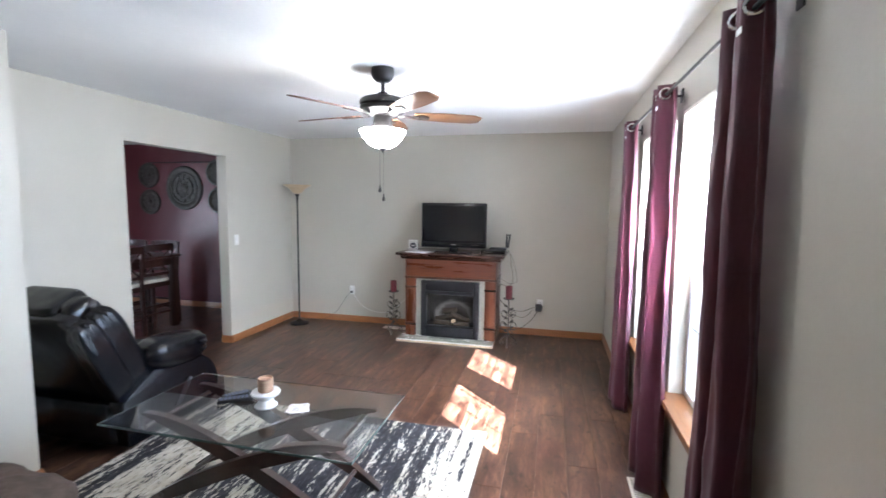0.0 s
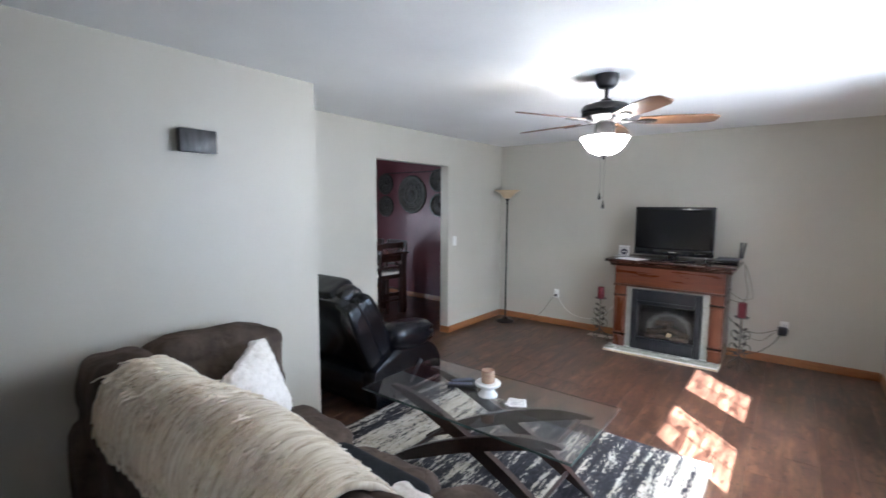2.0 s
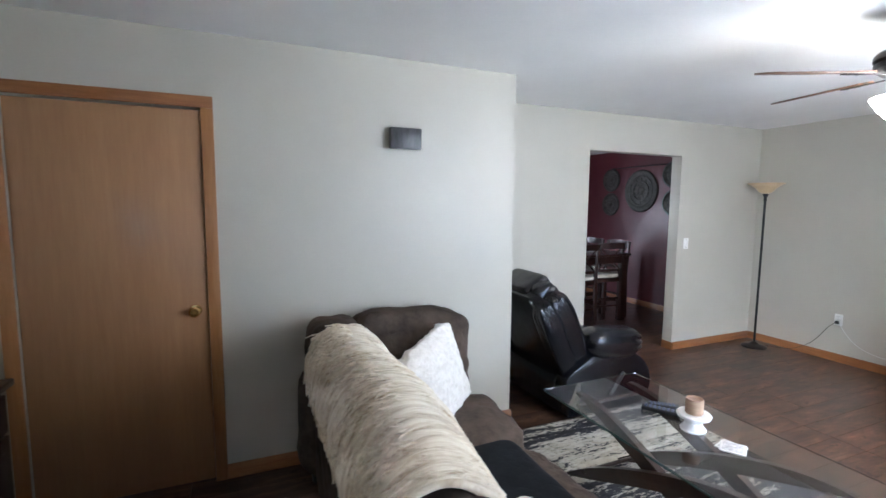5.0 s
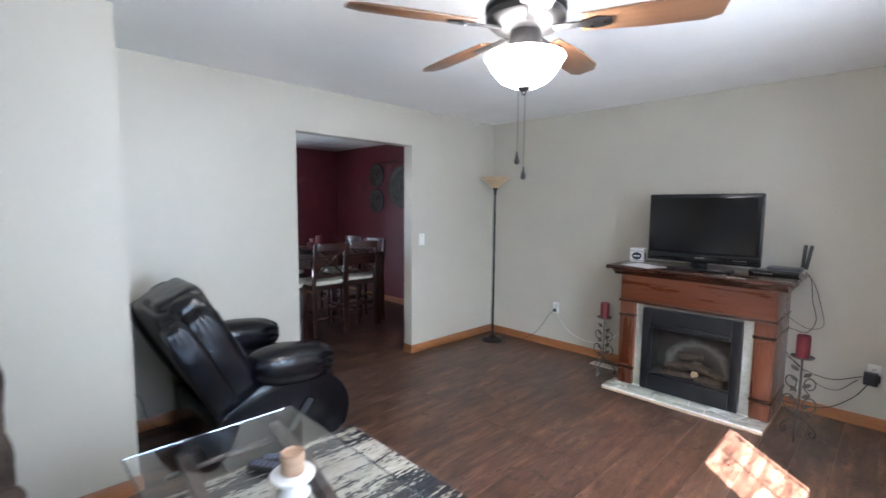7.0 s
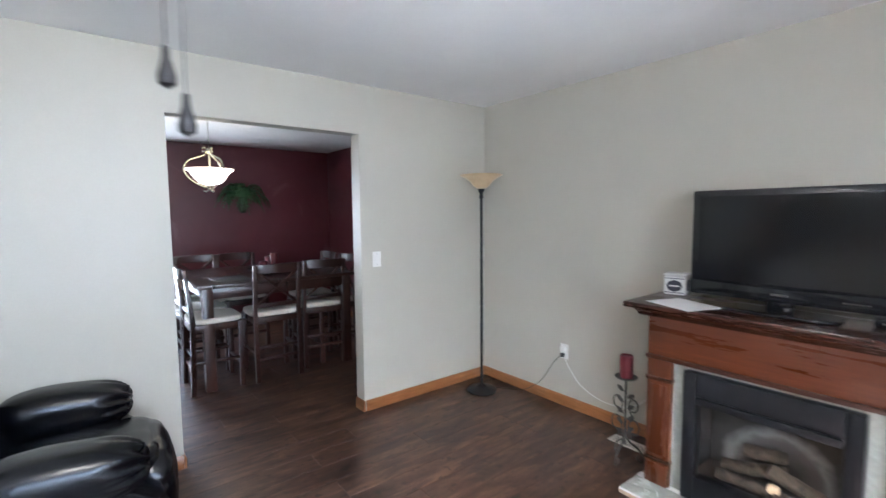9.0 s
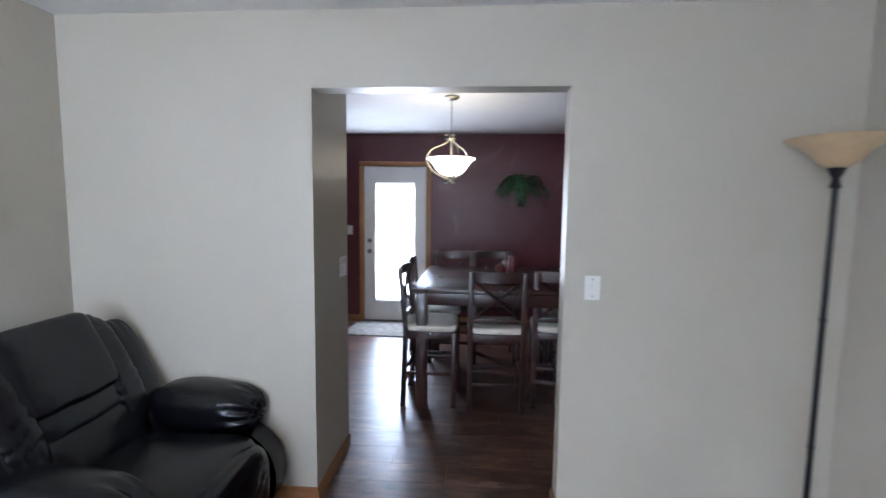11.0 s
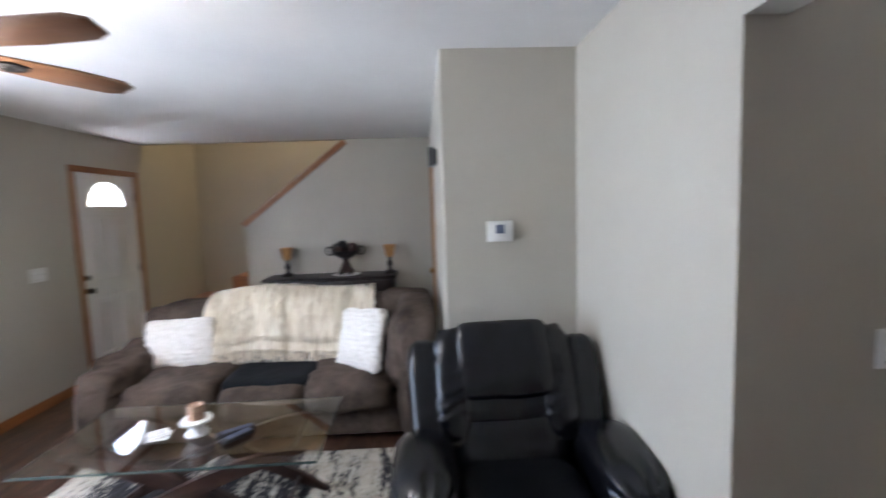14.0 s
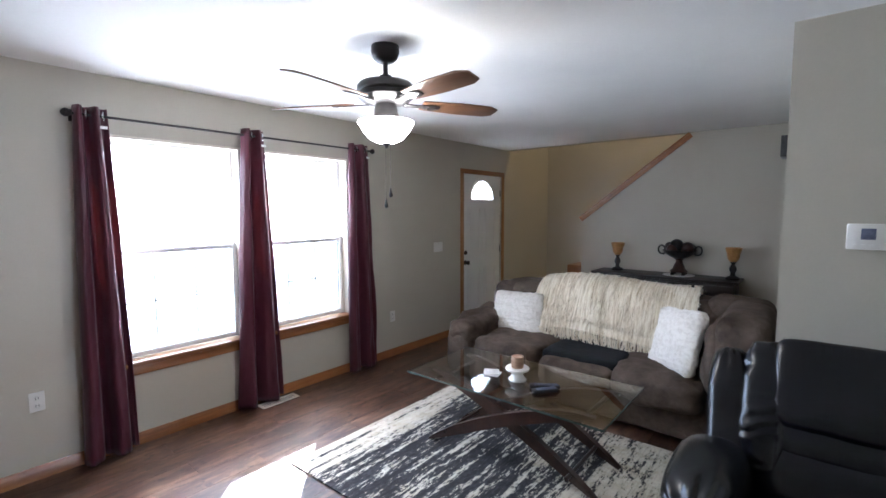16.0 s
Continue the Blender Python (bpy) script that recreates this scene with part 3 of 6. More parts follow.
structure("ground", box(-80, 80, -80, 80, -0.32, -0.22), M_GRASS, "short green lawn round the house")
structure("wall_east", wall_along_y(EAST, EAST + 0.15, STAIR_BACK - 0.12, NORTH + 0.15, 0, STAIR_TOP, [(*DOOR, 0, 2.055), (*WIN[0], SILL, HEAD), (*WIN[1], SILL, HEAD)]), M_WALL, "greige painted outer wall with two windows")
structure("wall_north", box(WEST - 0.12, EAST, NORTH, NORTH + 0.15, 0, 2.6), M_WALL, "greige painted wall behind the fireplace")
structure("wall_west", wall_along_y(WEST - 0.12, WEST, NICHE - 0.12, NORTH, 0, CEIL, [(OPEN_S, OPEN_N, 0, OPEN_H)]), M_WALL, "greige painted wall with a wide cased opening")
structure("wall_jamb", box(-3.505, WEST - 0.12, OPEN_S - 0.12, OPEN_S, 0, CEIL), M_WALL, "greige painted wall stub beside the opening")
structure("wall_closet", wall_along_y(CLOSET - 0.12, CLOSET, SOUTH, NICHE, 0, CEIL, [(*CDOOR, 0, 2.055)]), M_WALL, "greige painted closet wall")
structure("wall_niche", box(WEST, CLOSET - 0.12, NICHE - 0.12, NICHE, 0, CEIL), M_WALL, "greige painted wall behind the recliner")
structure("wall_south", prism([(CLOSET - 0.12, 0), (0.02, 0), (0.02, 1.49), (-1.22, CEIL), (CLOSET - 0.12, CEIL)], "y", SOUTH - 0.12, SOUTH), M_WALL, "greige painted knee wall along the stairs")
structure("wall_stair_back", box(-3.2, EAST, STAIR_BACK - 0.12, STAIR_BACK, 0, STAIR_TOP), M_WALL, "greige painted wall of the stairwell")
structure("wall_stair_end", box(-3.2, -3.05, STAIR_BACK, SOUTH - 0.12, 0, STAIR_TOP), M_WALL, "greige painted upper wall of the stairwell")
structure("wall_stair_upper", box(-3.05, EAST, SOUTH - 0.12, SOUTH, CEIL + 0.002, STAIR_TOP), M_WALL, "greige painted wall above the stairwell edge")
structure("ceiling_stair", box(-3.2, EAST, STAIR_BACK, SOUTH, STAIR_TOP, STAIR_TOP + 0.1), M_CEIL, "white stairwell ceiling")
structure("ceiling", box(CLOSET - 0.12, EAST, SOUTH, NORTH, CEIL, CEIL + 0.12), M_CEIL, "white textured living room ceiling")
structure("ceiling_niche", box(WEST, CLOSET - 0.12, NICHE - 0.12, NORTH, CEIL, CEIL + 0.12), M_CEIL, "white textured ceiling over the niche")
structure("wall_dining_west", wall_along_y(RED_W - 0.15, RED_W, SOUTH, RED_N + 0.15, 0, CEIL, [(*PDOOR, 0, 2.03)]), M_RED, "maroon painted dining room wall with streaky paint")
structure("wall_dining_north", box(RED_W, WEST - 0.12, RED_N, RED_N + 0.15, 0, CEIL), M_RED, "maroon painted dining room wall")
structure("wall_kitchen_south", box(RED_W, CLOSET - 0.12, SOUTH - 0.12, SOUTH, 0, CEIL), M_RED, "maroon painted kitchen wall")
structure("ceiling_dining", box(RED_W, WEST - 0.12, SOUTH, RED_N, CEIL, CEIL + 0.12), M_CEIL, "white dining room ceiling")
structure("roof_slab", box(RED_W - 0.5, EAST + 0.4, SOUTH, NORTH + 0.5, CEIL + 0.2, CEIL + 0.3), M_ROOF, "grey shingle eave")


# ---- trim ----
def base_x(x0, x1, y, side, label="golden oak baseboard"):
    """A baseboard along x at a wall face y; side +1 stands towards +y."""
    o = [(0, 0), (side * 0.013, 0), (side * 0.013, 0.062), (side * 0.008, 0.072), (side * 0.005, 0.082), (0, 0.082)]
    structure("baseboard", prism([(y + a, z) for a, z in o], "x", x0, x1), M_OAKX, label)


def base_y(y0, y1, x, side, label="golden oak baseboard"):
    o = [(0, 0), (side * 0.013, 0), (side * 0.013, 0.062), (side * 0.008, 0.072), (side * 0.005, 0.082), (0, 0.082)]
    structure("baseboard", prism([(x + a, z) for a, z in o], "y", y0, y1), M_OAK, label)


base_x(WEST + 0.013, EAST - 0.013, NORTH, -1)
base_y(OPEN_N + 0.013, NORTH, WEST, 1)
base_y(NICHE, OPEN_S - 0.002, WEST, 1)
base_x(WEST - 0.119, WEST + 0.013, OPEN_N, -1)
base_x(-3.505, WEST + 0.013, OPEN_S, 1)
base_x(WEST + 0.013, CLOSET - 0.001, NICHE, 1)
base_y(CDOOR[1] + 0.06, NICHE + 0.013, CLOSET, 1)
base_y(SOUTH, CDOOR[0] - 0.06, CLOSET, 1)
base_y(DOOR[1] + 0.065, NORTH - 0.013, EAST, -1)
base_x(CLOSET + 0.013, 0.02, SOUTH, 1)
base_y(SOUTH, PDOOR[0] - 0.055, RED_W, 1)
base_y(PDOOR[1] + 0.055, RED_N, RED_W, 1)
base_x(RED_W + 0.013, WEST - 0.12, RED_N, -1)


def casing(name, x, side, y0, y1, top, width=0.06, label="golden oak door casing"):
    """Casing of a door in a wall whose face is at x; side is the way it stands off."""
    holder = thing(name, Matrix(), label, "trim", "", "structure")
    a, b = (x, x + 0.016) if side > 0 else (x - 0.016, x)
    part("casing_board", box(a, b, y0 - width, y0, 0, top, 0.003), M_OAKZ, holder)
    part("casing_board", box(a, b, y1, y1 + width, 0, top, 0.003), M_OAKZ, holder)
    part("casing_board", box(a, b, y0 - width, y1 + width, top, top + width, 0.003), M_OAK, holder)
    return holder


casing("trim_front_door", EAST, -1, *DOOR, 2.055)
casing("trim_closet_door", CLOSET, 1, *CDOOR, 2.055)
casing("trim_patio_door", RED_W, 1, *PDOOR, 2.03)

# sloped cap on the knee wall
cap = thing("trim_stair_cap", Matrix(), "golden oak sloped stair wall cap", "trim", "", "structure")
lo, hi = Vector((0.045, 0, 1.471)), Vector((-1.20, 0, 2.425))
along = (hi - lo).normalized()
across = Vector((along.z, 0, -along.x)) * -1
across = across if across.z > 0 else -across
for wide, thick, low in ((0.16, 0.022, 0.0), (0.145, 0.045, -0.045)):
    p = [lo + across * low, hi + across * low, hi + across * (low + thick), lo + across * (low + thick)]
    part("cap_board", prism([(q.x, q.z) for q in p], "y", SOUTH - 0.12 - (wide - 0.12) / 2, SOUTH + (wide - 0.12) / 2), M_OAKX, cap)


# ---- windows ----
def window(name, y0, y1):
    w = thing(name, Matrix(), "white vinyl double-hung window with grids and oak sill", "window", "", "structure")
    x = EAST
    part("window_liner", box(x + 0.002, x + 0.15, y0, y0 + 0.018, SILL + 0.007, HEAD), M_LINER, w)
    part("window_liner", box(x + 0.002, x + 0.15, y1 - 0.018, y1, SILL + 0.007, HEAD), M_LINER, w)
    part("window_liner", box(x + 0.002, x + 0.15, y0 + 0.018, y1 - 0.018, HEAD - 0.018, HEAD), M_LINER, w)
    part("window_sill", box(x - 0.05, x + 0.09, y0 - 0.03, y1 + 0.03, SILL - 0.024, SILL + 0.006, 0.006), M_OAK, w, "golden oak window stool")
    part("sill_apron", box(x - 0.018, x - 0.001, y0 - 0.01, y1 + 0.01, SILL - 0.09, SILL - 0.029, 0.004), M_OAK, w, "golden oak apron")
    a, b, mid = y0 + 0.02, y1 - 0.02, 1.31
    for k, (zlo, zhi, gx) in enumerate(((SILL + 0.008, mid + 0.02, x + 0.075), (mid - 0.02, HEAD - 0.02, x + 0.108))):
        fw = 0.036
        part("sash_stile", box(gx, gx + 0.03, a, a + fw, zlo, zhi, 0.004), M_VINYL, w)
        part("sash_stile", box(gx, gx + 0.03, b - fw, b, zlo, zhi, 0.004), M_VINYL, w)
        part("sash_rail", box(gx, gx + 0.03, a + fw, b - fw, zlo, zlo + fw, 0.004), M_VINYL, w)
        part("sash_rail", box(gx, gx + 0.03, a + fw, b - fw, zhi - fw, zhi, 0.004), M_VINYL, w)
        pane = part("pane", box(gx + 0.013, gx + 0.017, a + fw, b - fw, zlo + fw, zhi - fw), M_GLASS, w, "clear window glass")
        pane.visible_shadow = False
        for i in (1, 2):
            y = a + fw + (b - a - 2 * fw) * i / 3
            part("muntin", box(gx + 0.018, gx + 0.024, y - 0.006, y + 0.006, zlo + fw, zhi - fw), M_VINYL, w)
        z = (zlo + zhi) / 2
        part("muntin", box(gx + 0.0185, gx + 0.0235, a + fw, b - fw, z - 0.006, z + 0.006), M_VINYL, w)
    # added so that the lower sash throws no sun patch on the floor
    part("sun_screen", box(x + 0.143, x + 0.1435, a, b, SILL + 0.01, mid), M_MESH, w, "dark half sun screen, added to block the sun")
    return w


window("window_1", *WIN[0])
window("window_2", *WIN[1])


# ---- doors ----
def panel_ring(bm, x, side, y0, y1, z0, z1):
    """A raised moulding ring and field on a door face at x."""
    d = 0.011 * side
    for a, b, c, e in ((y0, y0 + 0.018, z0, z1), (y1 - 0.018, y1, z0, z1), (y0 + 0.018, y1 - 0.018, z0, z0 + 0.018), (y0 + 0.018, y1 - 0.018, z1 - 0.018, z1)):
        add_box(bm, min(x, x + d), max(x, x + d), a, b, c, e)
    add_box(bm, min(x, x + d * 0.7), max(x, x + d * 0.7), y0 + 0.04, y1 - 0.04, z0 + 0.04, z1 - 0.04)


door = thing("door_1", Matrix(), "white panelled steel front door with arched fanlight, closed", "door", "", "structure")
dy0, dy1, dx = DOOR[0] + 0.002, DOOR[1] - 0.002, EAST + 0.02
fc, fz, fr = (dy0 + dy1) / 2, 1.72, 0.27
arc = [(fc + fr * math.cos(a), fz + fr * 0.98 * math.sin(a)) for a in np.linspace(0, math.pi, 21)]
part("leaf", prism([(dy0, 0.012), (dy1, 0.012), (dy1, fz), (dy0, fz)], "x", dx, dx + 0.045), M_WHITE, door)
right = [(dy1, fz), (dy1, 2.0545), (fc, 2.0545)] + [p for p in reversed(arc) if p[0] >= fc - 1e-6]
left = [(fc, 2.0545), (dy0, 2.0545), (dy0, fz)] + [p for p in reversed(arc) if p[0] <= fc + 1e-6]
part("leaf_top", prism(right, "x", dx, dx + 0.045), M_WHITE, door)
part("leaf_top", prism(left, "x", dx, dx + 0.045), M_WHITE, door)
pane = part("pane", prism(arc, "x", dx + 0.02, dx + 0.025), M_GLASS, door, "arched fanlight glass")
pane.visible_shadow = False
bm = empty_bm()
tube(bm, [(dx - 0.004, y, z) for y, z in arc], 0.012, 6)
tube(bm, [(dx - 0.004, fc - fr, fz), (dx - 0.004, fc + fr, fz)], 0.012, 6)
part("fanlight_frame", bm, M_WHITE, door)
bm = empty_bm()
for a in (0.25, 0.5, 0.75):
    rod(bm, (dx + 0.016, fc + 0.09 * math.cos(a * math.pi), fz + 0.09 * math.sin(a * math.pi)), (dx + 0.016, fc + fr * math.cos(a * math.pi), fz + fr * 0.98 * math.sin(a * math.pi)), 0.011, 8)
tube(bm, [(dx + 0.016, fc + 0.09 * math.cos(a), fz + 0.09 * math.sin(a)) for a in np.linspace(0, math.pi, 11)], 0.011, 8)
part("fanlight_bars", bm, M_WHITE, door)
bm = empty_bm()
for a, b in ((dy0 + 0.12, fc - 0.045), (fc + 0.045, dy1 - 0.12)):
    panel_ring(bm, dx, -1, a, b, 0.98, 1.62)
    panel_ring(bm, dx, -1, a, b, 0.22, 0.80)
part("raised_panels", bm, M_WHITE, door)
side = Matrix.Rotation(radians(-90), 4, "Y")
part("door_knob", lathe([(0, 0), (0.03, 0), (0.03, 0.008), (0.012, 0.012), (0.012, 0.03), (0.027, 0.04), (0.027, 0.058), (0, 0.064)], 18, m=Matrix.Translation((dx, dy1 - 0.07, 0.90)) @ side), M_BRONZE, door, "dark bronze knob")
part("deadbolt", lathe([(0, 0), (0.028, 0), (0.028, 0.012), (0.012, 0.016), (0.012, 0.03), (0, 0.03)], 18, m=Matrix.Translation((dx, dy1 - 0.07, 1.03)) @ side), M_BRONZE, door, "dark bronze deadbolt")
for z in (0.25, 1.03, 1.82):
    part("hinge", box(dx - 0.006, dx + 0.002, dy0 - 0.004, dy0 + 0.012, z - 0.045, z + 0.045), M_BRONZE, door)
structure("door_sill", box(EAST, EAST + 0.15, *DOOR, 0, 0.012), M_OAK, "oak front door sill")

cdoor = thing("door_2", Matrix(), "flush golden oak veneer closet door, closed", "door", "", "structure")
part("leaf", box(CLOSET - 0.045, CLOSET - 0.008, CDOOR[0] + 0.004, CDOOR[1] - 0.004, 0.012, 2.045, 0.003), M_DOOR, cdoor)
part("door_knob", lathe([(0, 0), (0.032, 0), (0.03, 0.008), (0.012, 0.012), (0.011, 0.03), (0.026, 0.042), (0.028, 0.055), (0.02, 0.066), (0, 0.068)], 20, m=Matrix.Translation((CLOSET - 0.008, CDOOR[1] - 0.065, 0.985)) @ Matrix.Rotation(radians(90), 4, "Y")), M_BRASS, cdoor, "polished brass knob")
part("strike", box(CLOSET - 0.007, CLOSET + 0.002, CDOOR[1] - 0.003, CDOOR[1] + 0.004, 0.95, 1.02), M_BRASS, cdoor)

pdoor = thing("door_3", Matrix(), "white patio door with full glass pane and raised blind", "door", "", "structure")
px = RED_W - 0.05
a, b = PDOOR[0] + 0.001, PDOOR[1] - 0.001
ga, gb, gl, gh = a + 0.14, b - 0.14, 0.27, 1.83
part("stile", box(px, px + 0.045, a, ga, 0.02, 2.0295, 0.002), M_WHITE, pdoor)
part("stile", box(px, px + 0.045, gb, b, 0.02, 2.0295, 0.002), M_WHITE, pdoor)
part("rail", box(px, px + 0.045, ga, gb, 0.02, gl), M_WHITE, pdoor)
part("rail", box(px, px + 0.045, ga, gb, gh, 2.0295), M_WHITE, pdoor)
bm = empty_bm()
for u, v, c, e in ((ga - 0.02, ga + 0.015, gl - 0.02, gh + 0.02), (gb - 0.015, gb + 0.02, gl - 0.02, gh + 0.02), (ga, gb, gl - 0.02, gl + 0.015), (ga, gb, gh - 0.015, gh + 0.02)):
    add_box(bm, px + 0.045, px + 0.058, u, v, c, e, 0.004)
part("pane_frame", bm, M_WHITE, pdoor)
pane = part("pane", box(px + 0.02, px + 0.025, ga, gb, gl, gh), M_GLASS, pdoor, "clear glass")
pane.visible_shadow = False
bm = empty_bm()
for k in range(7):
    add_box(bm, px + 0.027, px + 0.043, ga + 0.015, gb - 0.015, gh - 0.02 - 0.009 * k - 0.005, gh - 0.02 - 0.009 * k)
part("blind", bm, M_BLIND, pdoor, "white raised mini blind")
for z, nm in ((0.93, "door_knob"), (1.07, "deadbolt")):
    part(nm, lathe([(0, 0), (0.03, 0), (0.03, 0.01), (0.012, 0.014), (0.012, 0.03), (0.025, 0.04), (0.02, 0.055), (0, 0.058)], 16, m=Matrix.Translation((px + 0.045, a + 0.07, z)) @ Matrix.Rotation(radians(90), 4, "Y")), M_NICKEL, pdoor, "brushed nickel " + nm.replace("_", " "))
structure("patio_sill", box(RED_W - 0.15, RED_W, *PDOOR, 0, 0.018), M_NICKEL, "metal patio door sill")


# ---- stairs ----
st = thing("stairs", Matrix(), "carpeted stair flight with oak treads rising behind the knee wall", "stairs", "", "structure")
part("landing", box(0.275, EAST, STAIR_BACK, SOUTH - 0.30, 0, 0.46), M_OAKX, st)
for k in range(2):
    part("step", box(0.02, EAST, SOUTH - 0.30 + 0.0, SOUTH - 0.30 + 0.14 * (2 - k), 0.0 if k == 0 else 0.1555, 0.155 * (k + 1), 0.006), M_OAKX, st)
for k in range(8):
    part("step", box(-0.25 * (k + 1) + 0.25, -0.25 * k + 0.27, STAIR_BACK, SOUTH - 0.125, 0.66, 0.84 + 0.187 * k, 0.006), M_OAKX, st)


# ---- curtains ----
def curtain(y_top0, y_top1, y_bot0, y_bot1, folds, seed):
    rng = random.Random(seed)
    c = thing("curtain", Matrix(), "burgundy satin grommet curtain panel gathered on a rod", "curtain", "curtains")
    x0, top, bottom = EAST - 0.09, 2.215, 0.025
    bm, nu, nv = bmesh.new(), 26 * folds, 50
    grid = []
    ph = rng.uniform(0, 6)
    for j in range(nv + 1):
        v = j / nv
        z = top + (bottom - top) * v
        e = v ** 0.85
        a, b = y_top0 + (y_bot0 - y_top0) * e, y_top1 + (y_bot1 - y_top1) * e
        row = []
        for i in range(nu + 1):
            u = i / nu
            wob = 0.10 * noise.noise(Vector((u * 3 + seed, v * 2.2, 0)))
            wave = math.sin(2 * math.pi * folds * (u + wob * v * 0.5) + ph * 0.1)
            depth = (0.040 + 0.012 * v) * math.copysign(abs(wave) ** 0.75, wave) + 0.008 * math.sin(2 * math.pi * folds * 3 * u + ph) * (0.3 + 0.7 * v)
            depth += 0.010 * noise.noise(Vector((u * 9, v * 6 + seed, 1.3))) + 0.004 * noise.noise(Vector((u * 25, v * 22, seed)))
            hem = 0.012 * noise.noise(Vector((u * 5, seed, 2))) * v
            row.append(bm.verts.new((x0 + depth, a + (b - a) * u + 0.012 * math.cos(2 * math.pi * folds * u) * v, z + hem)))
        grid.append(row)
    for r, s in zip(grid, grid[1:]):
        for i in range(nu):
            bm.faces.new((r[i], r[i + 1], s[i + 1], s[i]))
    cloth = part("cloth", bm, M_CURTAIN, c)
    sol = cloth.modifiers.new("thickness", "SOLIDIFY")
    sol.thickness = 0.003
    for k in range(folds * 2):
        y = y_top0 + (y_top1 - y_top0) * (k + 0.5) / (folds * 2)
        ring = [(x0 + (0.03 if k % 2 else -0.03) * 0.2 + 0.026 * math.cos(a), y + (0.010 if k % 2 else -0.010) * math.cos(a), 2.165 + 0.026 * math.sin(a)) for a in np.linspace(0, 2 * math.pi, 17)[:-1]]
        part("grommet", tube(bmesh.new(), ring, 0.006, 6, True), M_CHROME, c, "chrome grommet ring")
    part("tag", box(x0 - 0.045, x0 - 0.043, y_top0 + 0.012, y_top0 + 0.05, 2.085, 2.103), M_PAPER, c, "white sewn tag")
    return c


curtain(2.066, 2.297, 1.953, 2.32, 2, 1)
curtain(3.139, 3.313, 3.015, 3.412, 2, 2)
curtain(4.172, 4.34, 4.092, 4.39, 2, 3)
rodt = thing("curtain_rod", Matrix(), "thin black metal curtain rod with scroll finials", "curtain rod")
part("rod", rod(bmesh.new(), (EAST - 0.09, 2.03, 2.165), (EAST - 0.09, 4.345, 2.165), 0.008, 10), M_BRONZE, rodt)
for y, s in ((2.03, -1), (4.345, 1)):
    bm = lathe([(0, 0), (0.012, 0.004), (0.024, 0.02), (0.026, 0.034), (0.014, 0.05), (0, 0.056)], 14, m=Matrix.Translation((EAST - 0.09, y, 2.165)) @ Matrix.Rotation(radians(-90 * s), 4, "X"))
    part("finial", bm, M_BRONZE, rodt)
for y in (2.052, 3.225, 4.325):
    bm = box(EAST - 0.006, EAST, y - 0.02, y + 0.02, 2.13, 2.20)
    rod(bm, (EAST, y, 2.165), (EAST - 0.09, y, 2.165), 0.006)
    part("bracket", bm, M_BRONZE, rodt)


# ---- ceiling fan ----
fan = thing("ceiling_fan", pose(-0.536, 3.37, CEIL), "dark bronze five-blade ceiling fan with lit frosted bowl", "ceiling fan")
part("canopy", lathe([(0, 0), (0.072, 0), (0.074, -0.03), (0.062, -0.065), (0.042, -0.082), (0, -0.085)], 32), M_BRONZE, fan)
part("downrod", lathe([(0.013, -0.08), (0.013, -0.145), (0.03, -0.15), (0.036, -0.175), (0, -0.178)], 20), M_BRONZE, fan)
part("motor", lathe([(0, -0.165), (0.06, -0.168), (0.135, -0.19), (0.148, -0.205), (0.15, -0.225), (0.14, -0.235), (0.146, -0.242), (0.146, -0.262), (0.12, -0.285), (0.07, -0.295), (0, -0.297)], 40), M_BRONZE, fan)
part("switch_housing", lathe([(0, -0.295), (0.055, -0.297), (0.062, -0.33), (0.062, -0.365), (0.045, -0.375), (0, -0.377)], 28), M_BRONZE, fan)
part("bowl", lathe([(0.05, -0.372), (0.06, -0.385), (0.11, -0.393), (0.146, -0.386), (0.149, -0.392), (0.136, -0.412), (0.118, -0.442), (0.09, -0.474), (0.048, -0.495), (0.0, -0.50)], 40), M_FROST, fan, "lit frosted glass bowl")
part("finial", lathe([(0, -0.492), (0.026, -0.495), (0.024, -0.502), (0.010, -0.512), (0.008, -0.522), (0, -0.527)], 16), M_BRONZE, fan)
blade_outline = [(0.20, -0.050), (0.42, -0.066), (0.60, -0.060), (0.655, -0.030), (0.648, 0.045), (0.60, 0.066), (0.42, 0.066), (0.20, 0.050)]
for k in range(5):
    m = pose(0, 0, -0.285, 0, 0, 26 + 72 * k) @ pose(0, 0, 0, -12, 0, 0)
    blade = part("blade", prism(blade_outline, "z", -0.004, 0.004, 0.0015), M_BLADE, fan, "walnut fan blade", m)
    bm = prism([(0.10, -0.016), (0.19, -0.014), (0.25, -0.034), (0.30, -0.020), (0.305, 0.0), (0.30, 0.020), (0.25, 0.034), (0.19, 0.014), (0.10, 0.016)], "z", -0.011, -0.005, 0.001)
    part("blade_arm", bm, M_BRONZE, fan, "", m)
    for px_, py_ in ((0.235, -0.015), (0.235, 0.015), (0.28, 0.0)):
        part("screw", lathe([(0, -0.014), (0.006, -0.013), (0.006, -0.010)], 8, (px_, py_, 0)), M_CHROME, fan, "", m)
for dx_, dy_, end in ((-0.016, -0.012, -0.743), (0.004, 0.003, -0.800)):
    bm = rod(bmesh.new(), (dx_, dy_, -0.505), (dx_, dy_, end), 0.0009, 5)
    part("pull_chain", bm, M_BRONZE, fan)
    part("pull_knob", lathe([(0, 0.012), (0.004, 0.008), (0.005, -0.006), (0.0105, -0.026), (0.0095, -0.035), (0, -0.041)], 12, (dx_, dy_, end)), M_BRONZE, fan, "dark teardrop pull")


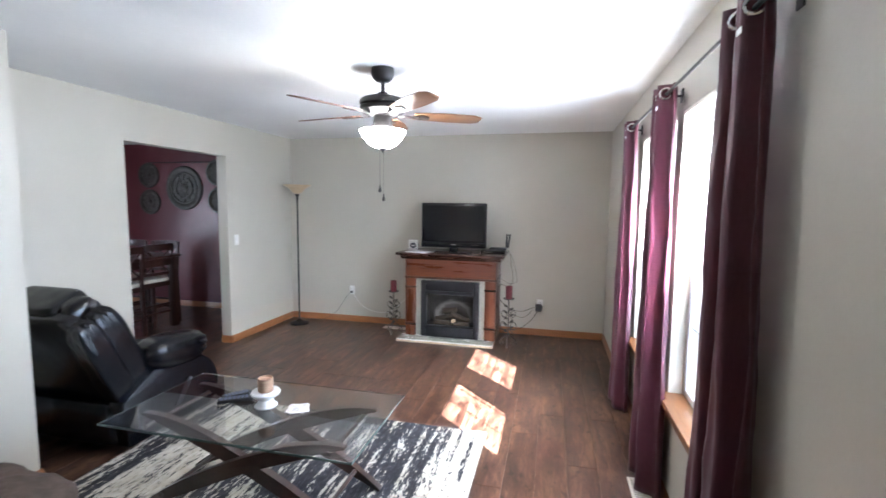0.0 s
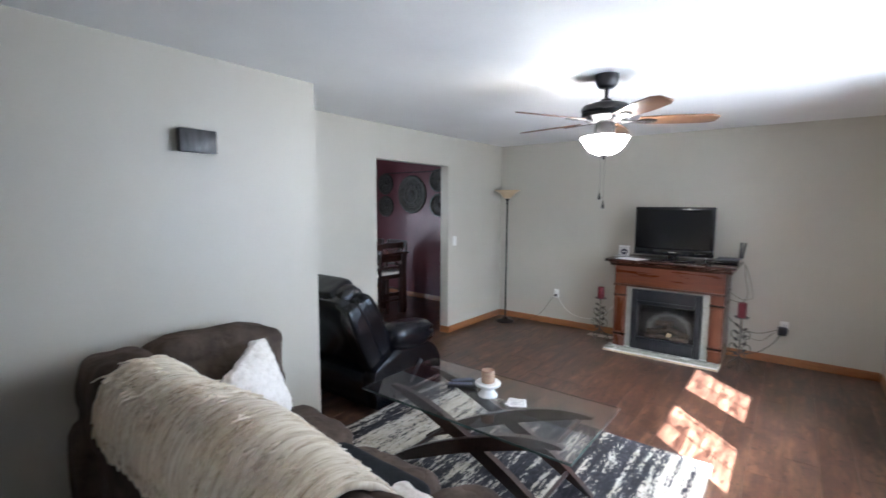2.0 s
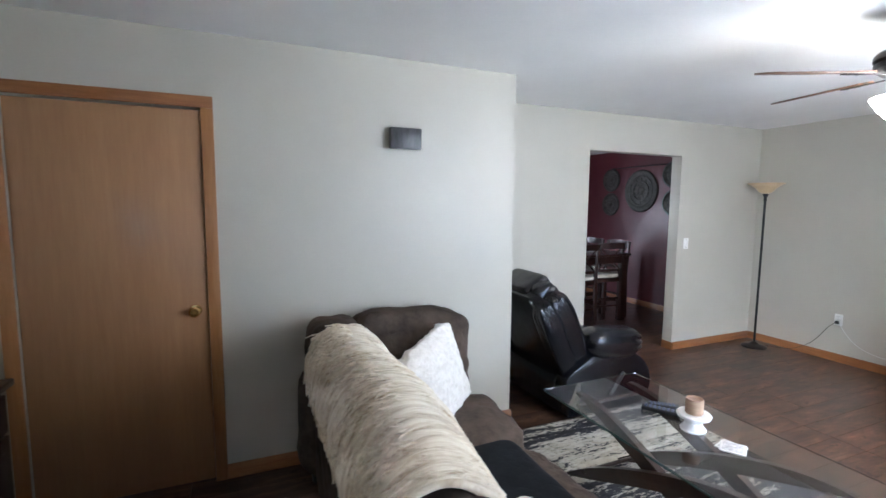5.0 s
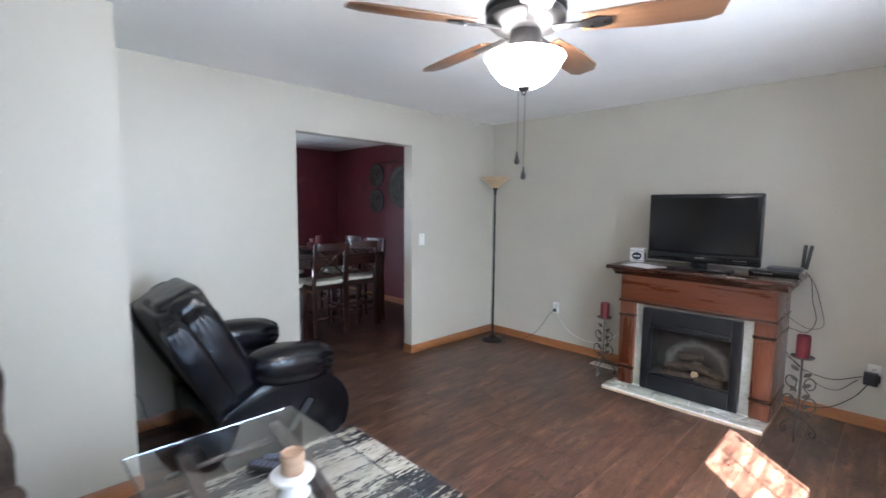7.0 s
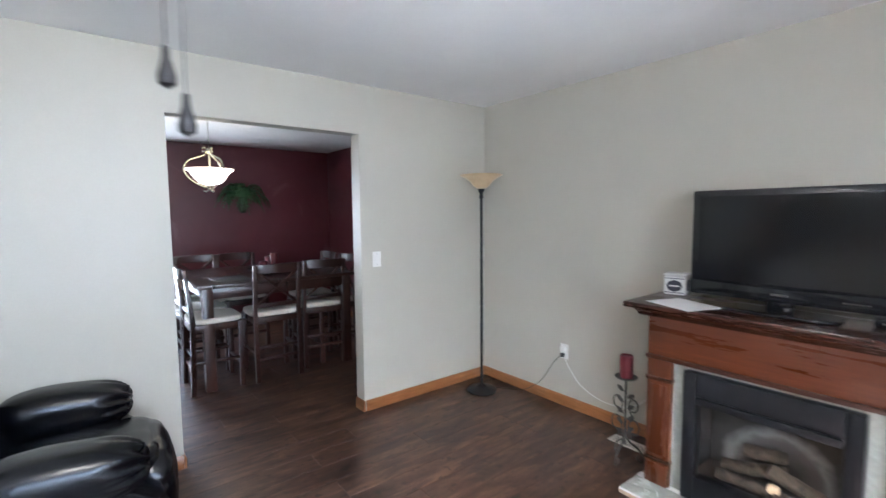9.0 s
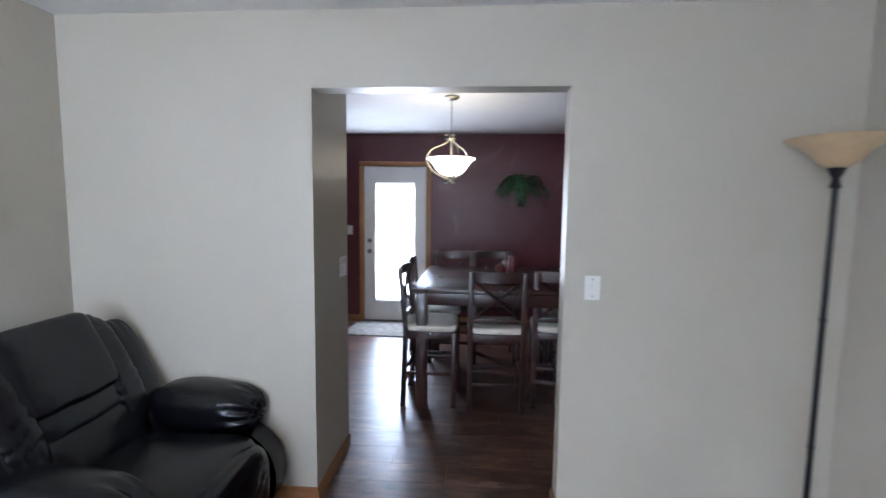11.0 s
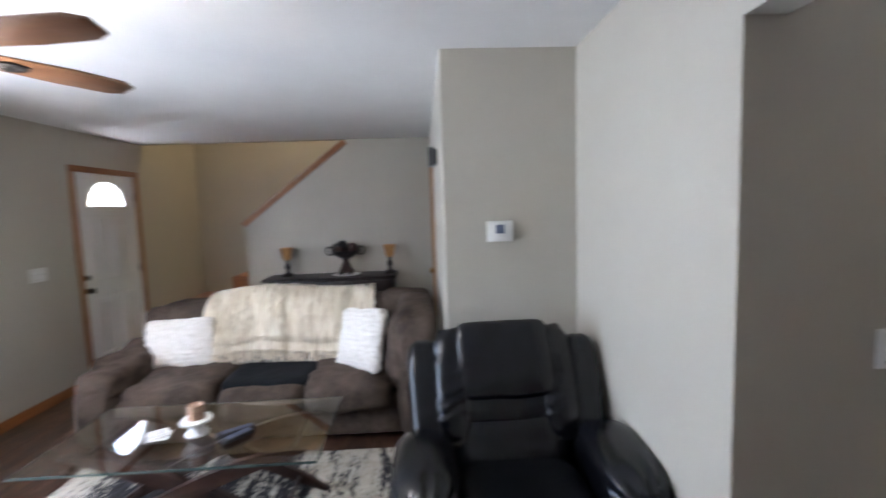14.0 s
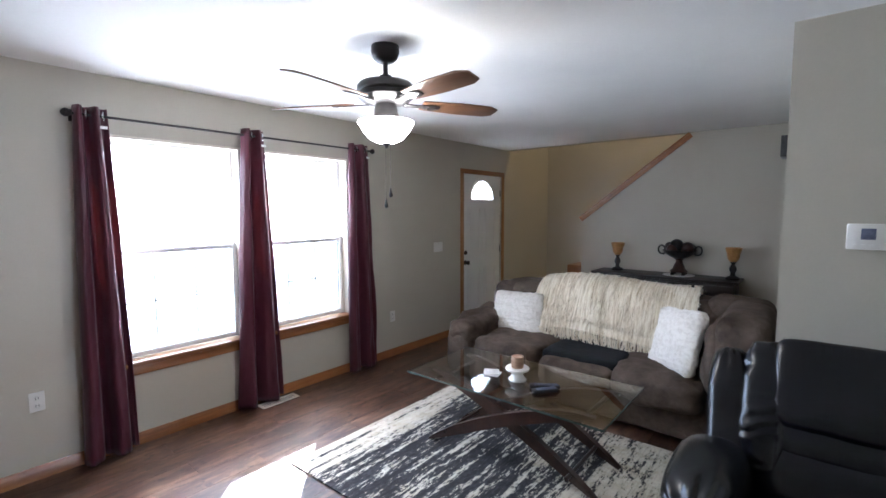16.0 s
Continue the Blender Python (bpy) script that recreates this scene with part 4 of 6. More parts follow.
# ---- floor lamp ----
lampt = thing("floor_lamp", pose(-2.66, 5.845, 0), "black torchiere floor lamp with tan glass bowl", "floor lamp")
part("base", lathe([(0, 0), (0.125, 0), (0.128, 0.012), (0.11, 0.026), (0.05, 0.034), (0.03, 0.05), (0.016, 0.06), (0, 0.06)], 32), M_BLACK, lampt)
part("pole", lathe([(0.0115, 0.055), (0.0115, 0.56), (0.014, 0.563), (0.014, 0.575), (0.0115, 0.578), (0.0115, 1.09), (0.014, 1.093), (0.014, 1.105), (0.0115, 1.108), (0.0115, 1.62), (0.02, 1.625), (0.016, 1.64), (0.013, 1.66), (0.024, 1.68), (0.03, 1.70), (0, 1.702)], 16), M_BLACK, lampt)
part("shade", lathe([(0.0, 1.70), (0.035, 1.702), (0.066, 1.722), (0.098, 1.762), (0.136, 1.789), (0.166, 1.803), (0.176, 1.812), (0.170, 1.815), (0.134, 1.796), (0.092, 1.769), (0.06, 1.735), (0, 1.712)], 36), M_AMBER, lampt, "tan alabaster glass bowl")


# ---- rug ----
def rug():
    bm, nx_, ny_ = bmesh.new(), 40, 32
    x0, x1, y0, y1 = -2.02, 0.15, 1.93, 3.57
    grid = [[bm.verts.new((x0 + (x1 - x0) * i / nx_, y0 + (y1 - y0) * j / ny_, 0.011 + 0.0015 * noise.noise(Vector((i * 0.4, j * 0.4, 0))))) for i in range(nx_ + 1)] for j in range(ny_ + 1)]
    for a, b in zip(grid, grid[1:]):
        for i in range(nx_):
            bm.faces.new((a[i], a[i + 1], b[i + 1], b[i]))
    rim = grid[0] + [r[-1] for r in grid[1:]] + grid[-1][-2::-1] + [r[0] for r in grid[-2:0:-1]]
    low = [bm.verts.new((v.co.x, v.co.y, 0.001)) for v in rim]
    for k in range(len(rim)):
        j = (k + 1) % len(rim)
        bm.faces.new((rim[k], low[k], low[j], rim[j]))
    return single("rug", bm, M_RUG, "charcoal and cream distressed striped area rug", "rug")


rug()

# ---- coffee table ----
table = thing("coffee_table", pose(-0.90, 2.57, 0.012), "rectangular glass coffee table on crossed curved dark legs", "coffee table")
top = part("glass_top", box(-0.662, 0.662, -0.345, 0.345, 0.484, 0.496), M_TABLEGLASS, table, "clear bevelled glass top")
top.visible_shadow = False
for x0, x1, y0, y1 in ((-0.665, 0.665, -0.3485, -0.3455), (-0.665, 0.665, 0.3455, 0.3485), (-0.6655, -0.6625, -0.345, 0.345), (0.6625, 0.6655, -0.345, 0.345)):
    part("glass_edge", box(x0, x1, y0, y1, 0.4845, 0.4955, 0.001), M_GLASSEDGE, table, "green-tinted polished glass edge")


def curved_leg(sign, y):
    """A bowed flat beam that rises from one end's floor to the other end's top, tapering to both tips."""
    pts = []
    for k in range(25):
        u = k / 24
        pts.append((sign * (-0.575 + 1.15 * u), 0.006 + 0.468 * (1 - (1 - u) ** 1.42)))
    up, down = [], []
    for k, (x, z) in enumerate(pts):
        a, b = pts[max(0, k - 1)], pts[min(24, k + 1)]
        d = Vector((b[0] - a[0], b[1] - a[1])).normalized()
        n_ = Vector((-d.y, d.x)) * (1 if d.x > 0 else -1)
        h = 0.006 + 0.031 * (1 - abs(2 * k / 24 - 1) ** 3.2)
        up.append((x + n_.x * h, min(0.4835, z + n_.y * h)))
        down.append((x - n_.x * h, max(0.0, z - n_.y * h)))
    return prism(up + down[::-1], "y", y - 0.019, y + 0.019, 0.0015)


for s, y in ((1, -0.215), (-1, -0.17), (1, 0.17), (-1, 0.215)):
    part("leg", curved_leg(s, y), M_ESPRESSO, table, "curved dark-stained leg")
for x in (-0.50, 0.50):
    part("crossbar", rod(bmesh.new(), (x, -0.24, 0.44), (x, 0.24, 0.44), 0.012), M_ESPRESSO, table)
    part("low_crossbar", rod(bmesh.new(), (x * 0.86, -0.24, 0.10), (x * 0.86, 0.24, 0.10), 0.012), M_ESPRESSO, table)
for s_ in (-1, 1):
    for y in (-0.215, -0.17, 0.17, 0.215):
        if (y in (-0.215, 0.17)) == (s_ > 0):
            part("bolt", lathe([(0, 0), (0.007, 0), (0.006, 0.004), (0, 0.005)], 10, m=Matrix.Translation((-s_ * 0.43, y + (0.019 if y > 0 else -0.019), 0.105)) @ Matrix.Rotation(radians(-90 if y > 0 else 90), 4, "X")), M_BLACK, table, "small dark bolt head")

TOP = 0.509
holder = thing("candle_holder", pose(-0.90, 2.60, TOP), "white ceramic pedestal candle holder", "candle holder")
part("pedestal", lathe([(0, 0), (0.055, 0), (0.058, 0.008), (0.045, 0.02), (0.036, 0.04), (0.044, 0.058), (0.072, 0.066), (0.076, 0.078), (0.07, 0.084), (0.05, 0.082), (0, 0.082)], 32), M_CERAMIC, holder)
single("candle", lathe([(0, 0.083), (0.037, 0.083), (0.039, 0.087), (0.039, 0.15), (0.036, 0.155), (0.03, 0.146), (0, 0.143)], 28), M_TANWAX, "tan layered pillar candle on the white holder", "candle", m=pose(-0.90, 2.60, TOP))
for x, y, rz, s, lab in ((-1.095, 2.61, -55, 1.0, "black television remote with grey keys"), (-1.125, 2.665, -38, 0.85, "small charcoal remote control")):
    rm = thing("remote_control", pose(x, y, TOP, 0, 0, rz), lab, "remote control", "remotes on the table")
    part("body", box(-0.024, 0.024, -0.09 * s, 0.09 * s, 0.0, 0.02, 0.006), M_DARKPLASTIC, rm)
    bm = empty_bm()
    for i in range(3):
        for j in range(7):
            add_box(bm, -0.017 + i * 0.013, -0.009 + i * 0.013, -0.075 * s + j * 0.021 * s, -0.063 * s + j * 0.021 * s, 0.0195, 0.0225)
    part("keys", bm, M_BUTTON, rm)
for x, y, rz, z in ((-0.72, 2.61, 12, 0.0), (-0.705, 2.60, 32, 0.006)):
    co = thing("coaster", pose(x, y, TOP + z, 0, 0, rz), "square white coaster with grey print", "coaster", "coasters on the table")
    part("tile", box(-0.05, 0.05, -0.05, 0.05, 0, 0.0055, 0.002), M_CERAMIC, co)
    part("print", box(-0.04, 0.04, -0.04, 0.04, 0.0056, 0.006), M_PRINT, co)


# ---- sofa ----
def sofa():
    s = thing("sofa", pose(-0.93, 1.36, 0), "overstuffed brown microsuede three-seat sofa", "sofa")
    tip = Matrix.Rotation(radians(8), 4, "X")
    part("base", cushion((2.36, 0.84, 0.34), (0, 0.03, 0.20), 9, 14, 0.012, 5), M_SOFA, s)
    part("back_frame", cushion((2.30, 0.22, 0.875), (0, -0.285, 0.487), 6, 16, 0.010, 5, Matrix.Rotation(radians(2), 4, "X")), M_SOFA, s)
    for x, w in ((-0.60, 0.62), (0.0, 0.60), (0.60, 0.62)):
        part("seat_cushion", cushion((w, 0.80, 0.24), (x, 0.19, 0.322 if x == 0 else 0.365), 4.5, 14, 0.022, 6), M_SOFA, s)
        part("back_cushion", cushion((w, 0.27 if x > 0.3 else 0.28, 0.50), (x, -0.23 if x > 0.3 else -0.215, 0.655), 4, 12, 0.022, 5, tip), M_SOFA, s)
    part("seat_panel", cushion((0.605, 0.60, 0.20), (-0.02, 0.15, 0.368), 10, 18, 0.005, 5), M_SLATE, s, "dark slate fabric on the middle seat")
    # the arm beside the wall stands as high as the back
    part("arm", cushion((0.30, 1.02, 0.66), (-1.08, 0.05, 0.34), 5, 14, 0.016, 5), M_SOFA, s)
    part("arm_pillow", cushion((0.30, 0.72, 0.46), (-1.08, 0.195, 0.71), 4.6, 18, 0.016, 5, Matrix.Rotation(radians(-4), 4, "X")), M_SOFA, s, "tall puffed arm cushion")
    part("arm_pillow", cushion((0.30, 0.74, 0.54), (-1.0, 0.15, 0.60), 3.2, 18, 0.028, 6), M_SOFA, s, "puffed inner arm cushion")
    part("corner_roll", cushion((0.46, 0.30, 0.42), (-0.99, -0.265, 0.735), 3.8, 16, 0.018, 5), M_SOFA, s, "puffed corner of the back")
    part("arm", cushion((0.28, 0.98, 0.50), (1.10, 0.02, 0.27), 5, 14, 0.016, 5), M_SOFA, s)
    part("arm_pillow", cushion((0.36, 0.88, 0.24), (1.08, 0.07, 0.50), 3.2, 14, 0.035, 6, Matrix.Rotation(radians(-6), 4, "X")), M_SOFA, s, "low puffed arm cushion")
    part("corner_pillow", cushion((0.34, 0.26, 0.44), (0.99, -0.28, 0.65), 3.2, 12, 0.03, 6, tip), M_SOFA, s, "puffed corner cushion")
    for x in (-1.05, 1.05):
        for y in (-0.36, 0.38):
            part("foot", lathe([(0, 0), (0.03, 0), (0.035, 0.05), (0, 0.05)], 12, (x, y, 0)), M_BLACK, s)
    return s


sofa()


# section through the sofa back, from the fringe in front over the top and down behind
THROW_SECTION = [(0, 1.39, 0.545), (0, 1.345, 0.64), (0, 1.295, 0.76), (0, 1.235, 0.865), (0, 1.165, 0.930), (0, 1.085, 0.952), (0, 1.01, 0.928), (0, 0.965, 0.875), (0, 0.945, 0.81), (0, 0.94, 0.745)]


def throw():
    t = thing("throw_blanket", Matrix(), "shaggy cream fringed throw draped over the sofa back", "throw blanket")
    sec = smooth_path(THROW_SECTION, 6)
    rng = random.Random(3)
    bm, nu = bmesh.new(), 90
    x0, x1 = -1.66, -0.34
    grid = []
    for j, p in enumerate(sec):
        v = j / (len(sec) - 1)
        row = []
        for i in range(nu + 1):
            u = i / nu
            x = x0 + (x1 - x0) * u + 0.05 * (0.5 - v) * (2 * u - 1)
            lump = 0.018 * noise.noise(Vector((u * 7, v * 3, 4))) + 0.009 * noise.noise(Vector((u * 42, v * 4, 1))) + 0.006 * noise.noise(Vector((u * 95, v * 7, 2)))
            sag = -0.03 * math.sin(u * math.pi * 2.0 + 0.6) * (1 if v < 0.7 else 0.4)
            out = Vector((0, p.y - 1.12, p.z - 0.62)).normalized()
            row.append(bm.verts.new(Vector((x, p.y - 0.045 * max(0.0, u - 0.55) / 0.45 * (1 - v), p.z + sag * 0.6 - 0.02 * max(0.0, u - 0.7) / 0.3)) + out * (lump + 0.020)))
        grid.append(row)
    for a, b in zip(grid, grid[1:]):
        for i in range(nu):
            bm.faces.new((a[i], a[i + 1], b[i + 1], b[i]))
    cloth = part("cloth", bm, M_THROW, t)
    sol = cloth.modifiers.new("thickness", "SOLIDIFY")
    sol.thickness = 0.02
    sol.offset = 1

    def strands(base, count, length, lean):
        bm = bmesh.new()
        for k in range(count):
            p = base[min(nu - 1, int((k + rng.random()) / count * nu))]
            r, d = rng.uniform(0.0025, 0.0048), rng.uniform(0.7, 1.15) * length
            q = [p + Vector((rng.uniform(-0.004, 0.004), lean * 0.012, 0.01)), p + Vector((rng.uniform(-0.012, 0.012), lean * 0.014 + 0.004, -d * 0.5)), p + Vector((rng.uniform(-0.02, 0.02), lean * 0.006 + rng.uniform(0, 0.012), -d))]
            tube(bm, q, r, 4)
        return tagged(part("fringe", bm, M_THROW, t, "cream yarn fringe"), kind="stuff")

    strands(tuft_points[0], 330, 0.085, 1)
    strands(tuft_points[6], 300, 0.06, 2.6)
    strands(tuft_points[-1], 260, 0.09, -1)
    # shaggy tufts over the whole face
    bm = bmesh.new()
    for k in range(2600):
        j, i = rng.randrange(1, len(grid) - 1), rng.randrange(0, nu)
        p, ahead = tuft_points[j][i], tuft_points[j - 1][i] if j < len(grid) * 0.5 else tuft_points[j + 1][i]
        d = (ahead - p).normalized()
        out = Vector((0, p.y - 1.12, p.z - 0.62)).normalized()
        l = rng.uniform(0.03, 0.075)
        p = p + out * 0.018
        tube(bm, [p, p + d * l * 0.5 + out * 0.008, p + d * l + out * rng.uniform(-0.002, 0.008) + Vector((rng.uniform(-0.02, 0.02), 0, 0))], rng.uniform(0.002, 0.004), 3)
    tagged(part("yarn", bm, M_THROW, t, "shaggy yarn pile"), kind="stuff")
    return t


def throw_points():
    """The throw's surface as bare points, for its yarn."""
    sec = smooth_path(THROW_SECTION, 6)
    out_rows, nu, x0, x1 = [], 90, -1.66, -0.34
    for j, p in enumerate(sec):
        v = j / (len(sec) - 1)
        row = []
        for i in range(nu + 1):
            u = i / nu
            x = x0 + (x1 - x0) * u + 0.05 * (0.5 - v) * (2 * u - 1)
            sag = -0.03 * math.sin(u * math.pi * 2.0 + 0.6) * (1 if v < 0.7 else 0.4)
            out = Vector((0, p.y - 1.12, p.z - 0.62)).normalized()
            row.append(Vector((x, p.y - 0.045 * max(0.0, u - 0.55) / 0.45 * (1 - v), p.z + sag * 0.6 - 0.02 * max(0.0, u - 0.7) / 0.3)) + out * 0.020)
        out_rows.append(row)
    return out_rows


tuft_points = throw_points()
throw()
single("throw_pillow", cushion((0.56, 0.19, 0.44), (0, 0, 0), 6, 18, 0.010, 24, None, 0.72), M_PILLOW, "square cream plush pillow leaning on the sofa", "pillow", "pillows on the sofa", pose(-0.17, 1.335, 0.605, 13, 3, -3))
single("throw_pillow", cushion((0.52, 0.19, 0.48), (0, 0, 0), 6, 18, 0.010, 24, None, 0.72), M_PILLOW, "square cream plush pillow propped in the sofa corner", "pillow", "pillows on the sofa", pose(-1.60, 1.575, 0.660, 17, 7, -47))


# ---- recliner ----
def gathered(size, centre, power, sub, turn, front=False, top=False):
    """A soft leather block drawn into pleats, along its height or towards its front end."""
    bm = add_cushion(bmesh.new(), size, (0, 0, 0), power, sub)
    for v in bm.verts:
        p = v.co.copy()
        out = Vector((p.x / size[0], p.y / size[1], p.z / size[2])).normalized()
        if front:
            near = max(0.0, p.y / size[1] * 2 - 0.35) / 0.65
            around = math.atan2(p.z, p.x)
            fold = 0.010 * near * math.sin(around * 11 + 1.3 * math.sin(around * 3)) + 0.003 * noise.noise(p * 9)
        elif top:
            near = max(0.0, p.z / size[2] * 2 - 0.55) / 0.45
            around = math.atan2(p.y, p.x)
            fold = 0.0032 * near * math.sin(around * 13 + 1.6 * math.sin(around * 3 + centre[0])) + 0.003 * noise.noise(p * 7 + Vector(centre))
        else:
            fold = 0.0055 * math.sin(p.z * 74 + 5.5 * noise.noise(p * 11)) * (0.5 + noise.noise(p * 6 + Vector(centre)))
        v.co = p + out * fold
    bmesh.ops.transform(bm, matrix=Matrix.Translation(centre) @ turn, verts=bm.verts[:])
    return bm


def recliner():
    r = thing("recliner", pose(-2.44, 2.985, 0), "black leather recliner with padded arms and headrest", "recliner")
    lean = Matrix.Rotation(radians(27), 4, "X")
    up = Vector((0, -math.sin(radians(27)), math.cos(radians(27))))      # along the back
    out = Vector((0, math.cos(radians(27)), math.sin(radians(27))))      # out of the back
    foot = Vector((0, -0.13, 0.40))

    def on_back(x, along_, off):
        return foot + up * along_ + out * off + Vector((x, 0, 0))

    part("base", cushion((0.80, 0.76, 0.30), (0, 0.10, 0.18), 9, 12, 0.003), M_LEATHER, r)
    part("seat", cushion((0.56, 0.62, 0.24), (0, 0.22, 0.38), 4.5, 14, 0.005, 5), M_LEATHER, r)
    part("footrest", gathered((0.58, 0.20, 0.40), (0, 0.47, 0.285), 3.2, 22, Matrix()), M_LEATHER, r)
    part("back_shell", cushion((0.80, 0.13, 0.70), on_back(0, 0.27, -0.06), 6, 14, 0.004, 6, lean), M_LEATHER, r)
    part("back_lower", cushion((0.55, 0.20, 0.25), on_back(0, 0.11, 0.045), 4.6, 16, 0.004, 7, lean), M_LEATHER, r)
    part("back_middle", cushion((0.56, 0.21, 0.25), on_back(0, 0.29, 0.045), 4.6, 16, 0.004, 7, lean), M_LEATHER, r)
    part("headrest", cushion((0.46, 0.25, 0.375), on_back(0, 0.468, 0.05), 8, 24, 0.005, 5, lean), M_LEATHER, r, "slab-like black leather headrest")
    for s in (-1, 1):
        part("headrest_bolster", gathered((0.19, 0.24, 0.58), on_back(s * 0.248, 0.35, 0.045), 3.4, 40, lean), M_LEATHER, r, "gathered leather side bolster")
        part("back_wing", gathered((0.175, 0.20, 0.64), on_back(s * 0.368, 0.265, 0.045), 3.5, 36, Matrix.Rotation(radians(s * 4), 4, "Y") @ lean, False, True), M_LEATHER, r, "puffed leather back wing")
        part("wing_panel", gathered((0.15, 0.16, 0.66), on_back(s * 0.382, 0.255, -0.075), 4.2, 30, Matrix.Rotation(radians(s * 4), 4, "Y") @ lean, False, True), M_LEATHER, r, "flat outer panel of the back wing")
        # side panel with a rounded front
        arc = [(0.22 + 0.31 * math.cos(a), 0.21 + 0.27 * math.sin(a)) for a in np.linspace(-0.5, math.pi / 2, 22)]
        outl = [(-0.24, 0.04), (0.44, 0.04)] + arc + [(-0.05, 0.47), (-0.27, 0.34)]
        x = s * 0.405
        part("side_panel", prism(outl, "x", x - 0.06, x + 0.06, 0.012), M_LEATHER, r)
        piping = [(s * 0.462, y, z) for y, z in [(-0.25, 0.35), (-0.05, 0.465)] + [(y - 0.008, z - 0.006) for y, z in arc[::-1]]]
        part("piping", tube(bmesh.new(), piping, 0.006, 6), M_LEATHER, r, "piped seam")
        part("arm_pad", gathered((0.27, 0.53, 0.235), (s * 0.395, 0.172, 0.545), 2.7, 36, Matrix.Rotation(radians(-4), 4, "X"), True), M_LEATHER, r, "padded leather arm")
        bm = tube(bmesh.new(), smooth_path([(s * 0.33, 0.40, 0.47), (s * 0.335, 0.425, 0.53), (s * 0.37, 0.43, 0.59), (s * 0.43, 0.425, 0.585), (s * 0.475, 0.40, 0.50)], 6), 0.004, 5)
        part("arm_seam", bm, M_LEATHER, r)
        bm = tube(bmesh.new(), smooth_path([on_back(s * 0.20, 0.65, 0.135), on_back(s * 0.205, 0.51, 0.155), on_back(s * 0.205, 0.38, 0.13)], 6), 0.0022, 4)
        part("stitching", bm, M_STITCH, r, "grey stitched seam")
        bm = tube(bmesh.new(), smooth_path([on_back(s * 0.19, 0.38, 0.138), on_back(s * 0.19, 0.30, 0.146), on_back(s * 0.19, 0.22, 0.138)], 6), 0.0022, 4)
        part("stitching", bm, M_STITCH, r, "grey stitched seam")
    part("lever", prism([(0.10, 0.16), (0.14, 0.15), (0.27, 0.31), (0.24, 0.33)], "x", 0.467, 0.482, 0.004), M_DARKPLASTIC, r, "dark release lever")
    return r


recliner()


